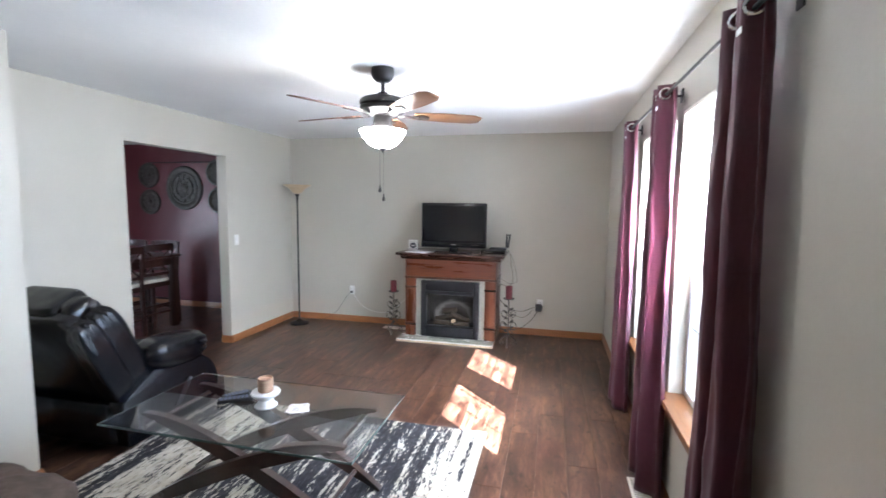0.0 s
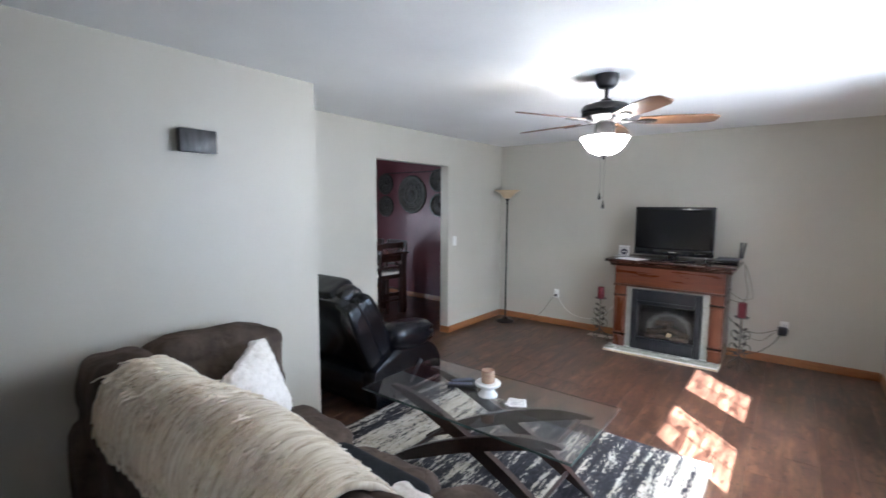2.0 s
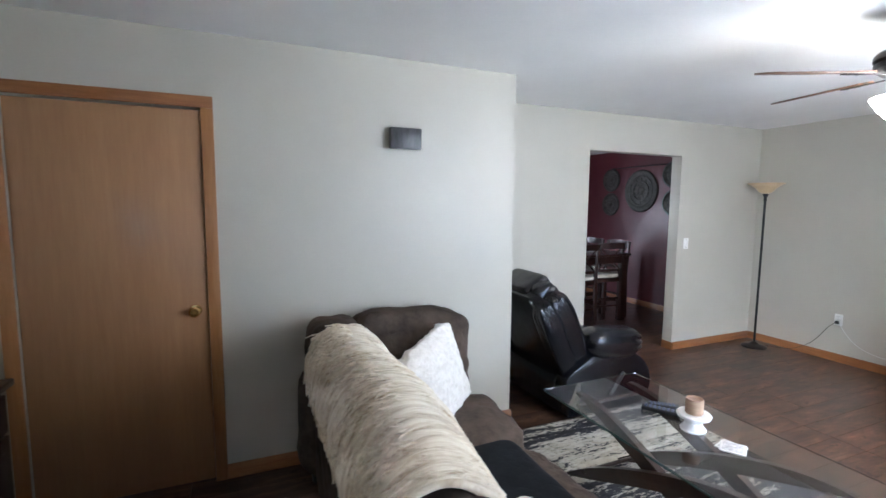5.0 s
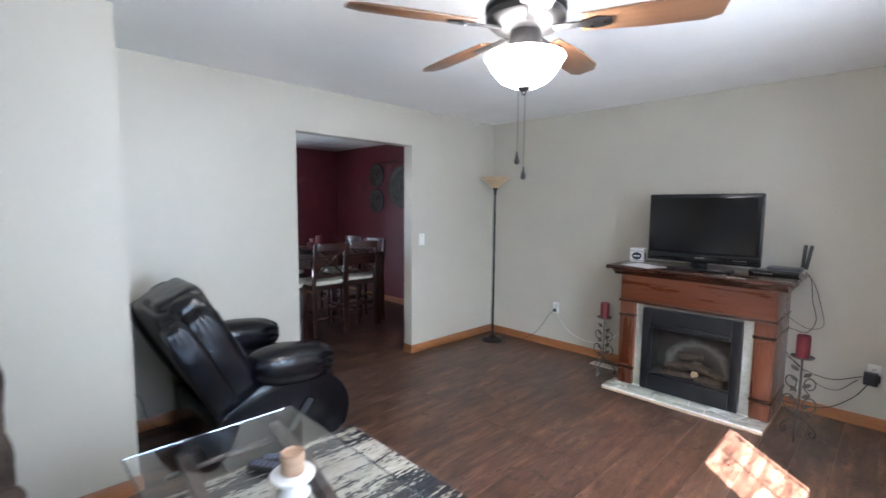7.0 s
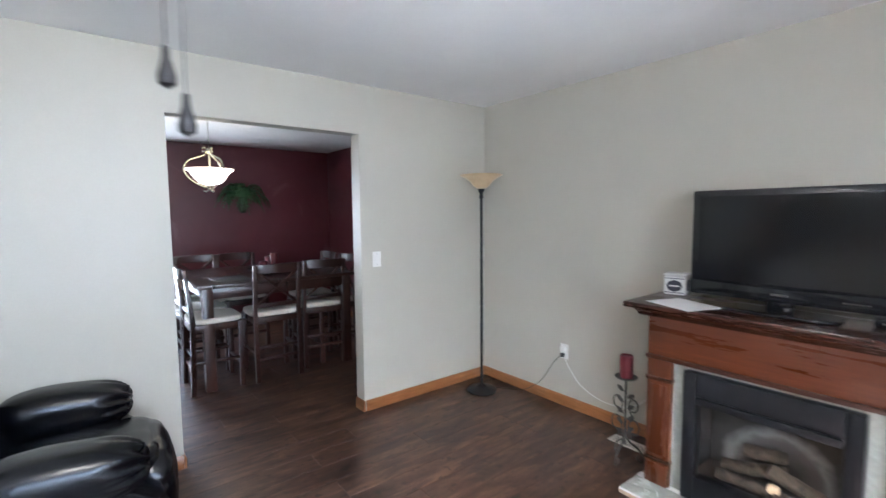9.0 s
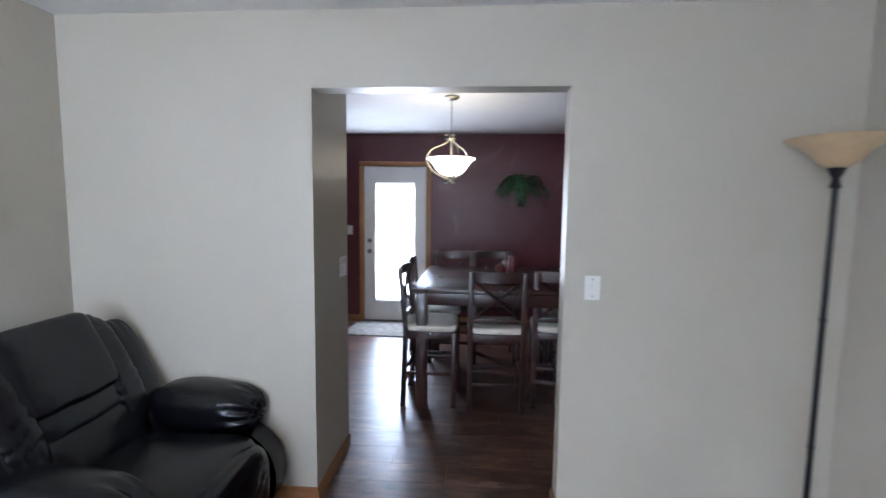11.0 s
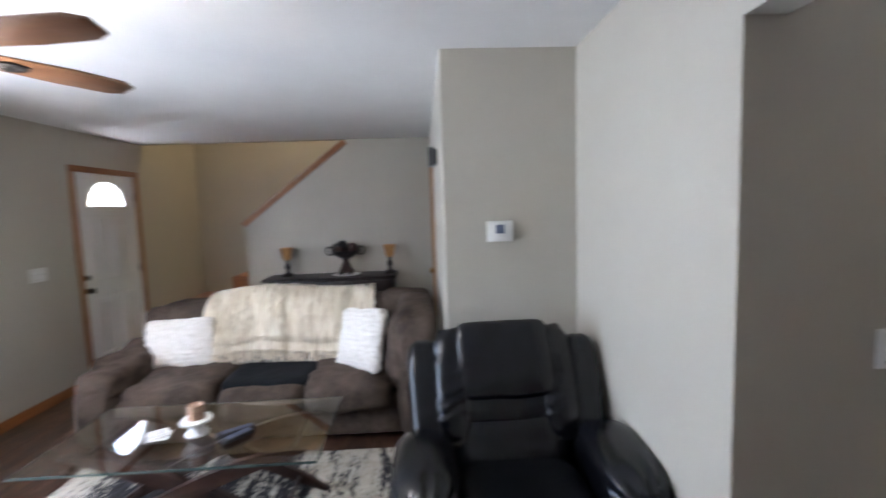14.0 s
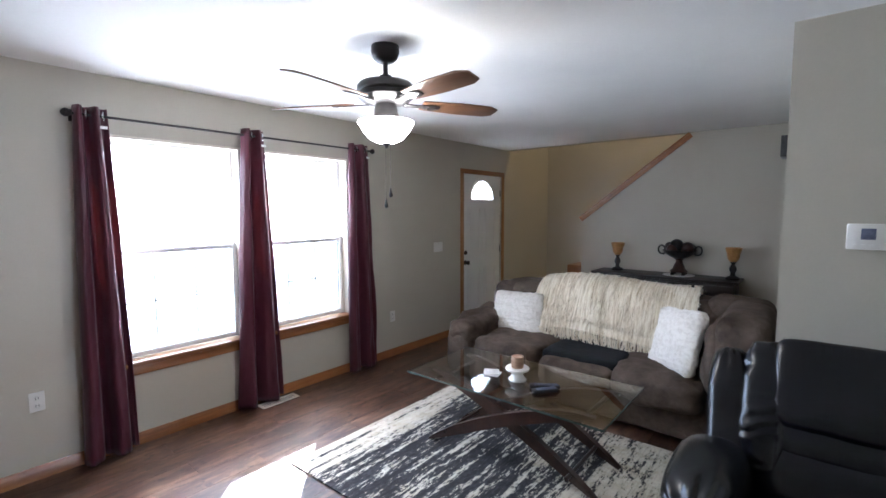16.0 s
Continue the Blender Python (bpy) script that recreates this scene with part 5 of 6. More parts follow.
# ---- fireplace ----
def fireplace():
    f = thing("fireplace_mantel", pose(-0.582, NORTH - 0.03, 0), "red mahogany electric fireplace mantel with marble surround", "fireplace")
    w = 0.536                                  # half width of the posts
    d = -0.483                                 # their face
    for s in (-1, 1):
        a, b = sorted((s * (w - 0.125), s * w))
        part("post", box(a, b, d, 0, 0.035, 0.735, 0.003), M_MAHOGANYZ, f)
        for z in (0.16, 0.605):
            part("post_moulding", box(a - 0.006, b + 0.006, d - 0.010, -0.002, z, z + 0.022, 0.005), M_MAHDARK, f)
        part("post_panel", box(a + 0.016, b - 0.016, d - 0.007, d, 0.20, 0.585, 0.003), M_MAHOGANYZ, f)
        part("plinth", box(a + 0.004, b - 0.004, d - 0.012, d, 0.036, 0.150, 0.003), M_MAHOGANYZ, f)
        a, b = sorted((s * (w - 0.125), s * (w - 0.19)))
        part("marble_slip", box(a, b, d + 0.03, d + 0.06, 0.035, 0.722), M_MARBLE, f, "pale marble slip")
    part("marble_slip", box(-w + 0.19, w - 0.19, d + 0.03, d + 0.06, 0.695, 0.722), M_MARBLE, f, "pale marble slip")
    part("frieze", box(-w, w, d, 0, 0.735, 0.955, 0.003), M_MAHOGANY, f)
    part("frieze_moulding", box(-w - 0.008, w + 0.008, d - 0.014, -0.001, 0.722, 0.745, 0.006), M_MAHDARK, f)
    crown = [(d, 0.945), (d - 0.02, 0.955), (d - 0.03, 0.97), (d - 0.065, 0.985), (d - 0.07, 0.998), (0.0, 0.998), (0.0, 0.945)]
    part("crown", prism(crown, "x", -w - 0.05, w + 0.05), M_MAHDARK, f)
    part("mantel_shelf", box(-w - 0.09, w + 0.09, d - 0.112, 0.02, 0.999, 1.03, 0.007), M_MAHDARK, f)
    part("back_panel", box(-w + 0.125, w - 0.125, -0.02, 0, 0.035, 0.73), M_SOOT, f)
    part("hearth_board", box(-w - 0.05, w - 0.005, d - 0.18, 0, 0.002, 0.022, 0.003), M_TANEDGE, f, "tan chipboard edge")
    # hearth of crazy-paved marble pieces with recessed joints
    hearth = part("hearth", box(-w - 0.048, w - 0.007, d - 0.177, d + 0.05, 0.0225, 0.031), M_CONCRETE, f, "pale marble hearth")
    rng = random.Random(8)
    y0, y1, ym, g = d - 0.176, d + 0.0, d - 0.09, 0.0022

    def breaks(n_, shift):
        inner = [-w - 0.047 + (2 * w + 0.04) * (k + shift) / n_ + rng.uniform(-0.022, 0.022) for k in range(1, n_)]
        return [-w - 0.047] + inner + [w - 0.008]

    front, rear = breaks(6, 0.0), breaks(7, 0.0)
    joint = {x: ym + rng.uniform(-0.030, 0.030) for x in front + rear}
    joint[front[0]], joint[front[-1]] = ym - 0.02, ym + 0.015
    for cuts, edge in ((front, y0), (rear, y1)):
        lean_ = [0.0] + [rng.uniform(-0.035, 0.035) for _ in cuts[1:-1]] + [0.0]
        for k in range(len(cuts) - 1):
            mids = [(x, joint[x]) for x in sorted(joint) if cuts[k] <= x <= cuts[k + 1]]
            ring = [(cuts[k] + lean_[k], edge)] + mids + [(cuts[k + 1] + lean_[k + 1], edge)]
            cx, cy = sum(p[0] for p in ring) / len(ring), sum(p[1] for p in ring) / len(ring)
            ring = [(x + g * (1 if x < cx else -1), y + g * (1 if y < cy else -1)) for x, y in ring]
            part("paving_stone", prism(ring, "z", 0.029, 0.0345, 0.001), M_MARBLE, hearth)
    # insert
    ia, iz = w - 0.193, 0.70
    for s in (-1, 1):
        a, b = sorted((s * ia, s * (ia - 0.06)))
        part("insert_frame", box(a, b, d - 0.012, d + 0.06, 0.037, iz, 0.004), M_BLACK, f, "black steel insert frame")
    part("insert_frame", box(-ia + 0.06, ia - 0.06, d - 0.012, d + 0.06, 0.56, iz, 0.004), M_BLACK, f, "black steel insert frame")
    part("insert_frame", box(-ia + 0.06, ia - 0.06, d - 0.012, d + 0.06, 0.037, 0.165, 0.004), M_BLACK, f, "black steel insert frame")
    part("louvre", box(-ia + 0.065, ia - 0.065, d - 0.03, d - 0.006, 0.548, 0.585, 0.008), M_BLACK, f, "black bevelled louvre")
    part("firebox", box(-ia + 0.04, ia - 0.04, d + 0.26, d + 0.28, 0.12, 0.58), M_SOOT, f)
    part("firebox_floor", box(-ia + 0.04, ia - 0.04, d + 0.05, d + 0.26, 0.13, 0.165), M_SOOT, f)
    for s in (-1, 1):
        a, b = sorted((s * (ia - 0.04), s * (ia - 0.02)))
        part("firebox_side", box(a, b, d + 0.06, d + 0.27, 0.13, 0.58), M_SOOT, f)
    pane = part("pane", box(-ia + 0.06, ia - 0.06, d + 0.02, d + 0.024, 0.165, 0.56), M_GLASS, f, "fireplace glass")
    pane.visible_shadow = False
    part("ash_board", box(-ia + 0.045, ia - 0.045, d + 0.248, d + 0.258, 0.166, 0.575), M_FIREBACK, f, "sooty fireback with a pale painted arch")
    for p, q, r in (((-0.20, -0.22, 0.20), (0.06, -0.18, 0.25), 0.034), ((0.00, -0.24, 0.27), (0.21, -0.20, 0.19), 0.036), ((-0.12, -0.18, 0.30), (0.05, -0.15, 0.31), 0.032), ((-0.21, -0.27, 0.175), (0.02, -0.28, 0.18), 0.026), ((0.04, -0.28, 0.175), (0.22, -0.27, 0.17), 0.028)):
        p, q = Vector(p) + Vector((0, d + 0.36, 0.012)), Vector(q) + Vector((0, d + 0.36, 0.012))
        bm = rod(bmesh.new(), p, q, r, 12, r * 0.9)
        bmesh.ops.subdivide_edges(bm, edges=[e for e in bm.edges if e.calc_length() > 0.1], cuts=6)
        for v in bm.verts:
            v.co += Vector((noise.noise(v.co * 30), noise.noise(v.co * 31 + Vector((3, 0, 0))), noise.noise(v.co * 29 + Vector((0, 5, 0))))) * 0.008
        part("log", bm, M_LOG, f, "charred ceramic log")
    part("ember", cushion((0.05, 0.03, 0.05), (0.035, d + 0.075, 0.217), 3, 6, 0.006, 30), M_EMBER, f, "pale broken log end")
    return f


fireplace()

MANTEL = 1.031
tv = thing("television", pose(-0.565, 5.725, MANTEL), "black flat-screen television on its stand, switched off", "television")
part("stand_base", cushion((0.44, 0.20, 0.018), (0, 0, 0.009), 6, 10), M_GLOSSBLACK, tv)
part("stand_neck", box(-0.05, 0.05, -0.015, 0.03, 0.012, 0.08, 0.008), M_GLOSSBLACK, tv)
part("housing", box(-0.385, 0.385, -0.015, 0.045, 0.055, 0.575, 0.012, 3), M_GLOSSBLACK, tv)
part("rear_cover", box(-0.30, 0.30, 0.04, 0.085, 0.10, 0.50, 0.02), M_DARKPLASTIC, tv)
part("bezel", prism([(-0.383, 0.057), (0.383, 0.057), (0.383, 0.128), (0.12, 0.120), (0, 0.117), (-0.12, 0.120), (-0.383, 0.128)], "y", -0.021, -0.014, 0.002), M_GLOSSBLACK, tv)
part("screen", box(-0.350, 0.350, -0.0165, -0.0145, 0.135, 0.545), M_SCREEN, tv, "dark screen")
part("badge", box(-0.03, 0.03, -0.0235, -0.0205, 0.088, 0.096), M_NICKEL, tv, "small silver badge bar")
bm = empty_bm()
for k in range(5):
    add_box(bm, 0.22 + k * 0.018, 0.231 + k * 0.018, -0.0225, -0.0205, 0.088, 0.092)
part("keys", bm, M_NICKEL, tv)

rt = thing("router", pose(-0.095, 5.84, MANTEL), "black cable box with router and upright antennas", "router")
part("cable_box", box(-0.16, 0.13, -0.10, 0.08, 0.003, 0.038, 0.006), M_GLOSSBLACK, rt)
part("router_body", box(-0.06, 0.14, -0.07, 0.08, 0.039, 0.062, 0.010), M_DARKPLASTIC, rt)
for x, t_ in ((0.125, 3), (0.145, 8)):
    part("antenna", box(-0.011, 0.011, -0.006, 0.006, 0, 0.17, 0.004), M_DARKPLASTIC, rt, "flat black antenna", pose(x, 0.075, 0.05, 0, t_, 0))
bm = empty_bm()
for k in range(6):
    add_box(bm, -0.13 + k * 0.02, -0.118 + k * 0.02, -0.102, -0.0995, 0.016, 0.020)
part("lights", bm, M_NICKEL, rt)
tin = thing("candle_tin", pose(-1.115, 5.93, MANTEL, 0, 0, 12), "square cream ceramic jar with dark badge", "jar")
part("body", box(-0.058, 0.058, -0.058, 0.058, 0, 0.105, 0.010, 3), M_CERAMIC, tin)
part("rim", box(-0.060, 0.060, -0.060, 0.060, 0.106, 0.118, 0.005), M_CERAMIC, tin)
for z in (0.012, 0.092):
    part("print_line", box(-0.050, 0.050, -0.0600, -0.0575, z, z + 0.004), M_NAVY, tin, "thin dark printed line")
part("badge_bar", box(-0.026, 0.026, -0.0625, -0.0606, 0.048, 0.056), M_CERAMIC, tin, "pale bar across the badge")
part("badge", prism([(0.042 * math.cos(a), 0.052 + 0.034 * math.sin(a)) for a in np.linspace(0, 2 * math.pi, 9)[:-1]], "y", -0.0605, -0.0575), M_NAVY, tin, "dark printed badge")
part("badge", prism([(0.042 * math.cos(a), 0.052 + 0.034 * math.sin(a)) for a in np.linspace(0, 2 * math.pi, 9)[:-1]], "x", 0.0575, 0.0605), M_NAVY, tin, "dark printed badge")
single("paper_sheet", box(-0.108, 0.108, -0.14, 0.14, 0, 0.0015), M_PAPER, "white sheet of paper on the mantel", "paper", m=pose(-0.95, 5.64, MANTEL, 0, 0, 68))


# ---- candle stands by the fireplace ----
def candle_stand(x, y, tall, candle_h):
    s = thing("candle_stand", pose(x, y, 0), "scrolled iron candle stand with leaf pattern", "candle stand", "stands beside the fireplace")
    bm = rod(bmesh.new(), (0, 0, 0.10), (0, 0, tall), 0.007, 8)
    part("stem", bm, M_SCROLL, s)
    for k in range(3):
        a = radians(120 * k + 30)
        c, n_ = math.cos(a), math.sin(a)
        pts = smooth_path([(0, 0, 0.16), (0.03 * c, 0.03 * n_, 0.12), (0.075 * c, 0.075 * n_, 0.085), (0.108 * c, 0.108 * n_, 0.040), (0.100 * c, 0.100 * n_, 0.008), (0.076 * c, 0.076 * n_, 0.014), (0.070 * c, 0.070 * n_, 0.036), (0.082 * c, 0.082 * n_, 0.044)], 6)
        part("foot", tube(bmesh.new(), pts, 0.006, 6), M_SCROLL, s)
    for sgn in (-1, 1):
        for z0, r in ((tall * 0.42, 0.065), (tall * 0.68, 0.055)):
            pts = [(sgn * (0.02 + r * (1 - 0.10 * a) * (1 - math.cos(a)) * 0.75), 0, z0 + r * (1 - 0.10 * a) * math.sin(a)) for a in np.linspace(-1.2, 4.9, 26)]
            part("scroll", tube(bmesh.new(), pts, 0.0045, 5), M_SCROLL, s)
    for k in range(9):
        z = tall * (0.34 + 0.066 * k)
        sgn = 1 if k % 2 else -1
        part("leaf", cushion((0.052, 0.007, 0.027), (sgn * 0.034, 0.0, z), 1.7, 8, 0, 1, Matrix.Rotation(radians(-35 * sgn), 4, "Y")), M_SCROLL, s)
    part("dish", lathe([(0, tall - 0.004), (0.02, tall), (0.055, tall + 0.004), (0.066, tall + 0.014), (0.062, tall + 0.014), (0.05, tall + 0.008), (0, tall + 0.006)], 24), M_SCROLL, s)
    single("pillar_candle", lathe([(0, tall + 0.009), (0.036, tall + 0.009), (0.038, tall + 0.014), (0.038, tall + candle_h), (0.034, tall + candle_h + 0.004), (0.026, tall + candle_h - 0.004), (0, tall + candle_h - 0.006)], 24), M_REDWAX, "burgundy pillar candle on an iron stand", "candle", "pillar candles", pose(x, y, 0))


candle_stand(-1.315, 5.76, 0.51, 0.14)
candle_stand(0.105, 5.60, 0.535, 0.15)


# ---- wires, plates, vents ----
def plate(name, x, y, z, face, label, kind, toggle=True, wide=0.072):
    """A wall plate whose back lies at a wall; face: the way it looks, in degrees about z (0: towards -y)."""
    p = thing(name, pose(x, y, z, 0, 0, face), label, kind, name + "s")
    part("plate", box(-wide / 2, wide / 2, -0.006, -0.0005, -0.058, 0.058, 0.003), M_PLASTIC, p)
    if toggle:
        n_ = max(1, round(wide / 0.06))
        for k in range(n_):
            c = (k - (n_ - 1) / 2) * 0.046
            part("toggle", box(c - 0.005, c + 0.005, -0.016, -0.005, -0.004, 0.014, 0.002), M_PLASTIC, p)
            for dz in (-0.04, 0.04):
                part("screw", lathe([(0, 0), (0.004, 0), (0.003, 0.002), (0, 0.002)], 8, m=Matrix.Translation((c, -0.006, dz)) @ Matrix.Rotation(radians(90), 4, "X")), M_NICKEL, p)
    else:
        for dz in (-0.022, 0.022):
            part("socket", box(-0.016, 0.016, -0.009, -0.005, dz - 0.015, dz + 0.015, 0.003), M_PLASTIC, p)
            bm = empty_bm()
            add_box(bm, -0.008, -0.005, -0.0095, -0.0085, dz - 0.006, dz + 0.006)
            add_box(bm, 0.005, 0.008, -0.0095, -0.0085, dz - 0.006, dz + 0.006)
            part("slots", bm, M_CORD, p)
    return p


plate("light_switch", WEST, 5.006, 1.16, 90, "white toggle light switch beside the opening", "light switch")
plate("light_switch", -3.40, OPEN_S, 1.17, 180, "white double light switch on the wall stub", "light switch", True, 0.115)
plate("light_switch", EAST, 0.892, 1.145, -90, "white triple light switch beside the front door", "light switch", True, 0.165)
plate("light_switch", RED_W, 2.80, 1.205, 90, "white light switch beside the patio door", "light switch")
plate("light_switch", RED_W, 2.60, 1.51, 90, "white switch plate on the maroon wall", "light switch")
plate("power_outlet", EAST, 1.67, 0.44, -90, "white power outlet near the floor", "outlet", False)
plate("power_outlet", EAST, 4.588, 0.47, -90, "white cable outlet plate near the floor", "outlet", False)
plate("power_outlet", -2.035, NORTH, 0.43, 0, "white power outlet with plugs", "outlet", False)
plate("power_outlet", 0.435, NORTH, 0.39, 0, "white power outlet with a black adapter", "outlet", False)
ad = thing("power_adapter", pose(0.43, NORTH - 0.01, 0.36), "black power adapter plugged into the outlet", "adapter")
part("body", box(-0.045, 0.03, -0.055, 0.0, -0.05, 0.035, 0.008), M_DARKPLASTIC, ad)
part("plug", box(0.0, 0.04, -0.03, 0.0, -0.03, 0.02, 0.006), M_DARKPLASTIC, ad)


def cord(points, r, material, label):
    single("cord", tube(bmesh.new(), smooth_path(points, 8), r, 6), material, label, "cord", "cords by the wall")


cord([(0.38, 6.09, 0.36), (0.22, 6.08, 0.30), (0.06, 6.09, 0.33), (-0.04, 6.10, 0.42), (-0.06, 6.10, 0.47)], 0.0034, M_CORD, "black cord from the adapter to the fireplace")
cord([(0.41, 6.09, 0.31), (0.34, 6.08, 0.20), (0.2, 6.06, 0.09), (0.0, 6.07, 0.06), (-0.08, 6.08, 0.07)], 0.0034, M_CORD, "black cord sagging to the floor")
cord([(0.36, 6.10, 0.33), (0.25, 6.11, 0.22), (0.12, 6.11, 0.25), (0.02, 6.11, 0.36), (-0.05, 6.11, 0.40)], 0.0026, M_CORD, "thin black cord by the wall")
cord([(0.045, 5.95, 1.06), (0.075, 6.0, 1.0), (0.085, 6.06, 0.85), (0.11, 6.10, 0.70), (0.06, 6.11, 0.60), (-0.06, 6.11, 0.62)], 0.0027, M_CORD, "black cord hanging from the router")
cord([(0.06, 5.93, 1.05), (0.10, 6.0, 0.96), (0.14, 6.08, 0.78), (0.15, 6.11, 0.66), (0.06, 6.115, 0.63), (-0.06, 6.115, 0.70)], 0.0021, M_CORD, "thin black cord hanging from the router")
cord([(-2.04, 6.12, 0.41), (-2.10, 6.09, 0.34), (-2.22, 6.08, 0.16), (-2.38, 6.07, 0.04), (-2.52, 6.02, 0.012), (-2.60, 5.95, 0.02)], 0.0026, M_CORD, "dark lamp cord to the outlet")
cord([(-2.03, 6.12, 0.45), (-1.98, 6.09, 0.36), (-1.85, 6.09, 0.22), (-1.65, 6.09, 0.16), (-1.45, 6.09, 0.20), (-1.25, 6.10, 0.38), (-1.10, 6.11, 0.48)], 0.0028, M_WHITECORD, "white cord from outlet to fireplace")
cord([(WEST + 0.012, 2.44, 0.275), (WEST + 0.03, 2.50, 0.27), (WEST + 0.035, 2.535, 0.22), (WEST + 0.03, 2.56, 0.10), (WEST + 0.05, 2.62, 0.012), (WEST + 0.16, 2.74, 0.008)], 0.0027, M_CORD, "black cord hanging behind the recliner")
single("plug", box(-0.02, 0.02, -0.03, 0.0, -0.018, 0.018, 0.006), M_PLASTIC, "white plug in the outlet", "plug", m=pose(-2.035, NORTH - 0.009, 0.452))
single("plug", box(-0.016, 0.016, -0.03, 0.0, -0.015, 0.015, 0.005), M_DARKPLASTIC, "dark plug in the outlet", "plug", m=pose(-2.037, NORTH - 0.009, 0.405))


def vent(x0, x1, y0, y1, along_y):
    v = thing("floor_vent", pose((x0 + x1) / 2, (y0 + y1) / 2, 0.0005), "cream metal floor register with slots", "floor vent", "floor vents")
    w, l = (x1 - x0) / 2, (y1 - y0) / 2
    bm = empty_bm()
    add_box(bm, -w, w, -l, l, 0, 0.002)
    part("backing", bm, M_CORD, v)
    e = 0.016
    part("frame", box(-w, -w + e, -l, l, 0.0021, 0.008, 0.002), M_VENTWHITE, v)
    part("frame", box(w - e, w, -l, l, 0.0021, 0.008, 0.002), M_VENTWHITE, v)
    part("frame", box(-w + e, w - e, -l, -l + e, 0.0021, 0.008, 0.002), M_VENTWHITE, v)
    part("frame", box(-w + e, w - e, l - e, l, 0.0021, 0.008, 0.002), M_VENTWHITE, v)
    n_ = 16
    for k in range(n_):
        if along_y:
            c = -l + e + (2 * l - 2 * e) * (k + 0.5) / n_
            part("slat", box(-w + e, w - e, c - 0.004, c + 0.004, 0.0022, 0.007), M_VENTWHITE, v)
        else:
            c = -w + e + (2 * w - 2 * e) * (k + 0.5) / n_
            part("slat", box(c - 0.004, c + 0.004, -l + e, l - e, 0.0022, 0.007), M_VENTWHITE, v)


vent(1.02, 1.125, 2.94, 3.27, True)
vent(-1.52, -1.22, 5.91, 6.01, False)


# ---- console behind the sofa ----
con = thing("console_cabinet", pose(-1.02, SOUTH + 0.225, 0), "dark espresso console cabinet with small silver knobs", "cabinet")
part("cabinet_top", box(-0.745, 0.745, -0.205, 0.215, 0.832, 0.86, 0.005), M_CONSOLE, con)
part("body", box(-0.71, 0.71, -0.20, 0.185, 0.06, 0.83, 0.003), M_CONSOLE, con)
for k in range(3):
    a, b = -0.70 + k * 0.468, -0.70 + k * 0.468 + 0.462
    dr = part("drawer", box(a, b, 0.186, 0.202, 0.66, 0.81, 0.004), M_CONSOLE, con)
    part("knob", lathe([(0, 0), (0.006, 0), (0.006, 0.012), (0.014, 0.018), (0.012, 0.026), (0, 0.028)], 12, m=Matrix.Translation(((a + b) / 2, 0.202, 0.735)) @ Matrix.Rotation(radians(-90), 4, "X")), M_CHROME, dr, "small silver knob")
    do = part("door", box(a, b, 0.186, 0.202, 0.08, 0.645, 0.004), M_CONSOLE, con)
    part("door_panel", box(a + 0.05, b - 0.05, 0.2025, 0.207, 0.13, 0.595, 0.003), M_CONSOLE, do)
    part("knob", lathe([(0, 0), (0.006, 0), (0.006, 0.012), (0.014, 0.018), (0.012, 0.026), (0, 0.028)], 12, m=Matrix.Translation((b - 0.03, 0.202, 0.45)) @ Matrix.Rotation(radians(-90), 4, "X")), M_CHROME, do, "small silver knob")
for x in (-0.68, 0.68):
    for y in (-0.17, 0.15):
        part("foot", box(x - 0.025, x + 0.025, y - 0.025, y + 0.025, 0, 0.06, 0.004), M_CONSOLE, con)


def goblet(x, y):
    g = thing("candle_lamp", pose(x, y, 0.861) @ Matrix.Scale(1.16, 4), "bronze candle lamp with amber glass cup", "candle lamp", "lamps on the console")
    part("stem", lathe([(0, 0), (0.058, 0), (0.06, 0.012), (0.045, 0.024), (0.022, 0.035), (0.018, 0.06), (0.03, 0.085), (0.027, 0.11), (0.014, 0.135), (0.02, 0.15), (0.03, 0.158), (0, 0.16)], 20), M_BRONZE, g)
    part("cup", lathe([(0, 0.158), (0.028, 0.16), (0.046, 0.185), (0.052, 0.23), (0.064, 0.27), (0.067, 0.285), (0.062, 0.285), (0.048, 0.235), (0.04, 0.19), (0, 0.168)], 24), M_AMBERDARK, g, "amber mottled glass cup")


goblet(-0.50, SOUTH + 0.17)
goblet(-1.69, SOUTH + 0.22)
bowl = thing("decorative_bowl", pose(-1.18, SOUTH + 0.20, 0.865) @ Matrix.Scale(1.32, 4), "footed bronze bowl with scroll handles", "bowl")
part("foot", lathe([(0, 0.022), (0.064, 0.022), (0.068, 0.034), (0.050, 0.052), (0.040, 0.078), (0.028, 0.105), (0.024, 0.122), (0.038, 0.136), (0, 0.140)], 24), M_CHERRY, bowl, "carved brown pedestal")
for a in (45, 135, 225, 315):
    part("claw_foot", lathe([(0, 0), (0.013, 0.001), (0.016, 0.008), (0.010, 0.018), (0.012, 0.03), (0, 0.032)], 12, (0.058 * math.cos(radians(a)), 0.058 * math.sin(radians(a)), 0)), M_BRONZE, bowl)
part("basin", lathe([(0, 0.136), (0.045, 0.140), (0.080, 0.158), (0.112, 0.180), (0.130, 0.208), (0.125, 0.210), (0.102, 0.184), (0.074, 0.166), (0, 0.154)], 28), M_BRONZE, bowl)
for s in (-1, 1):
    pts = [(s * (0.112 + 0.034 * (1 - math.cos(a)) * (1 - 0.07 * a)), 0, 0.202 + 0.046 * (1 - 0.07 * a) * math.sin(a)) for a in np.linspace(-0.9, 5.0, 26)]
    part("handle", tube(bmesh.new(), pts, 0.007, 6), M_BRONZE, bowl, "scrolled bronze handle")
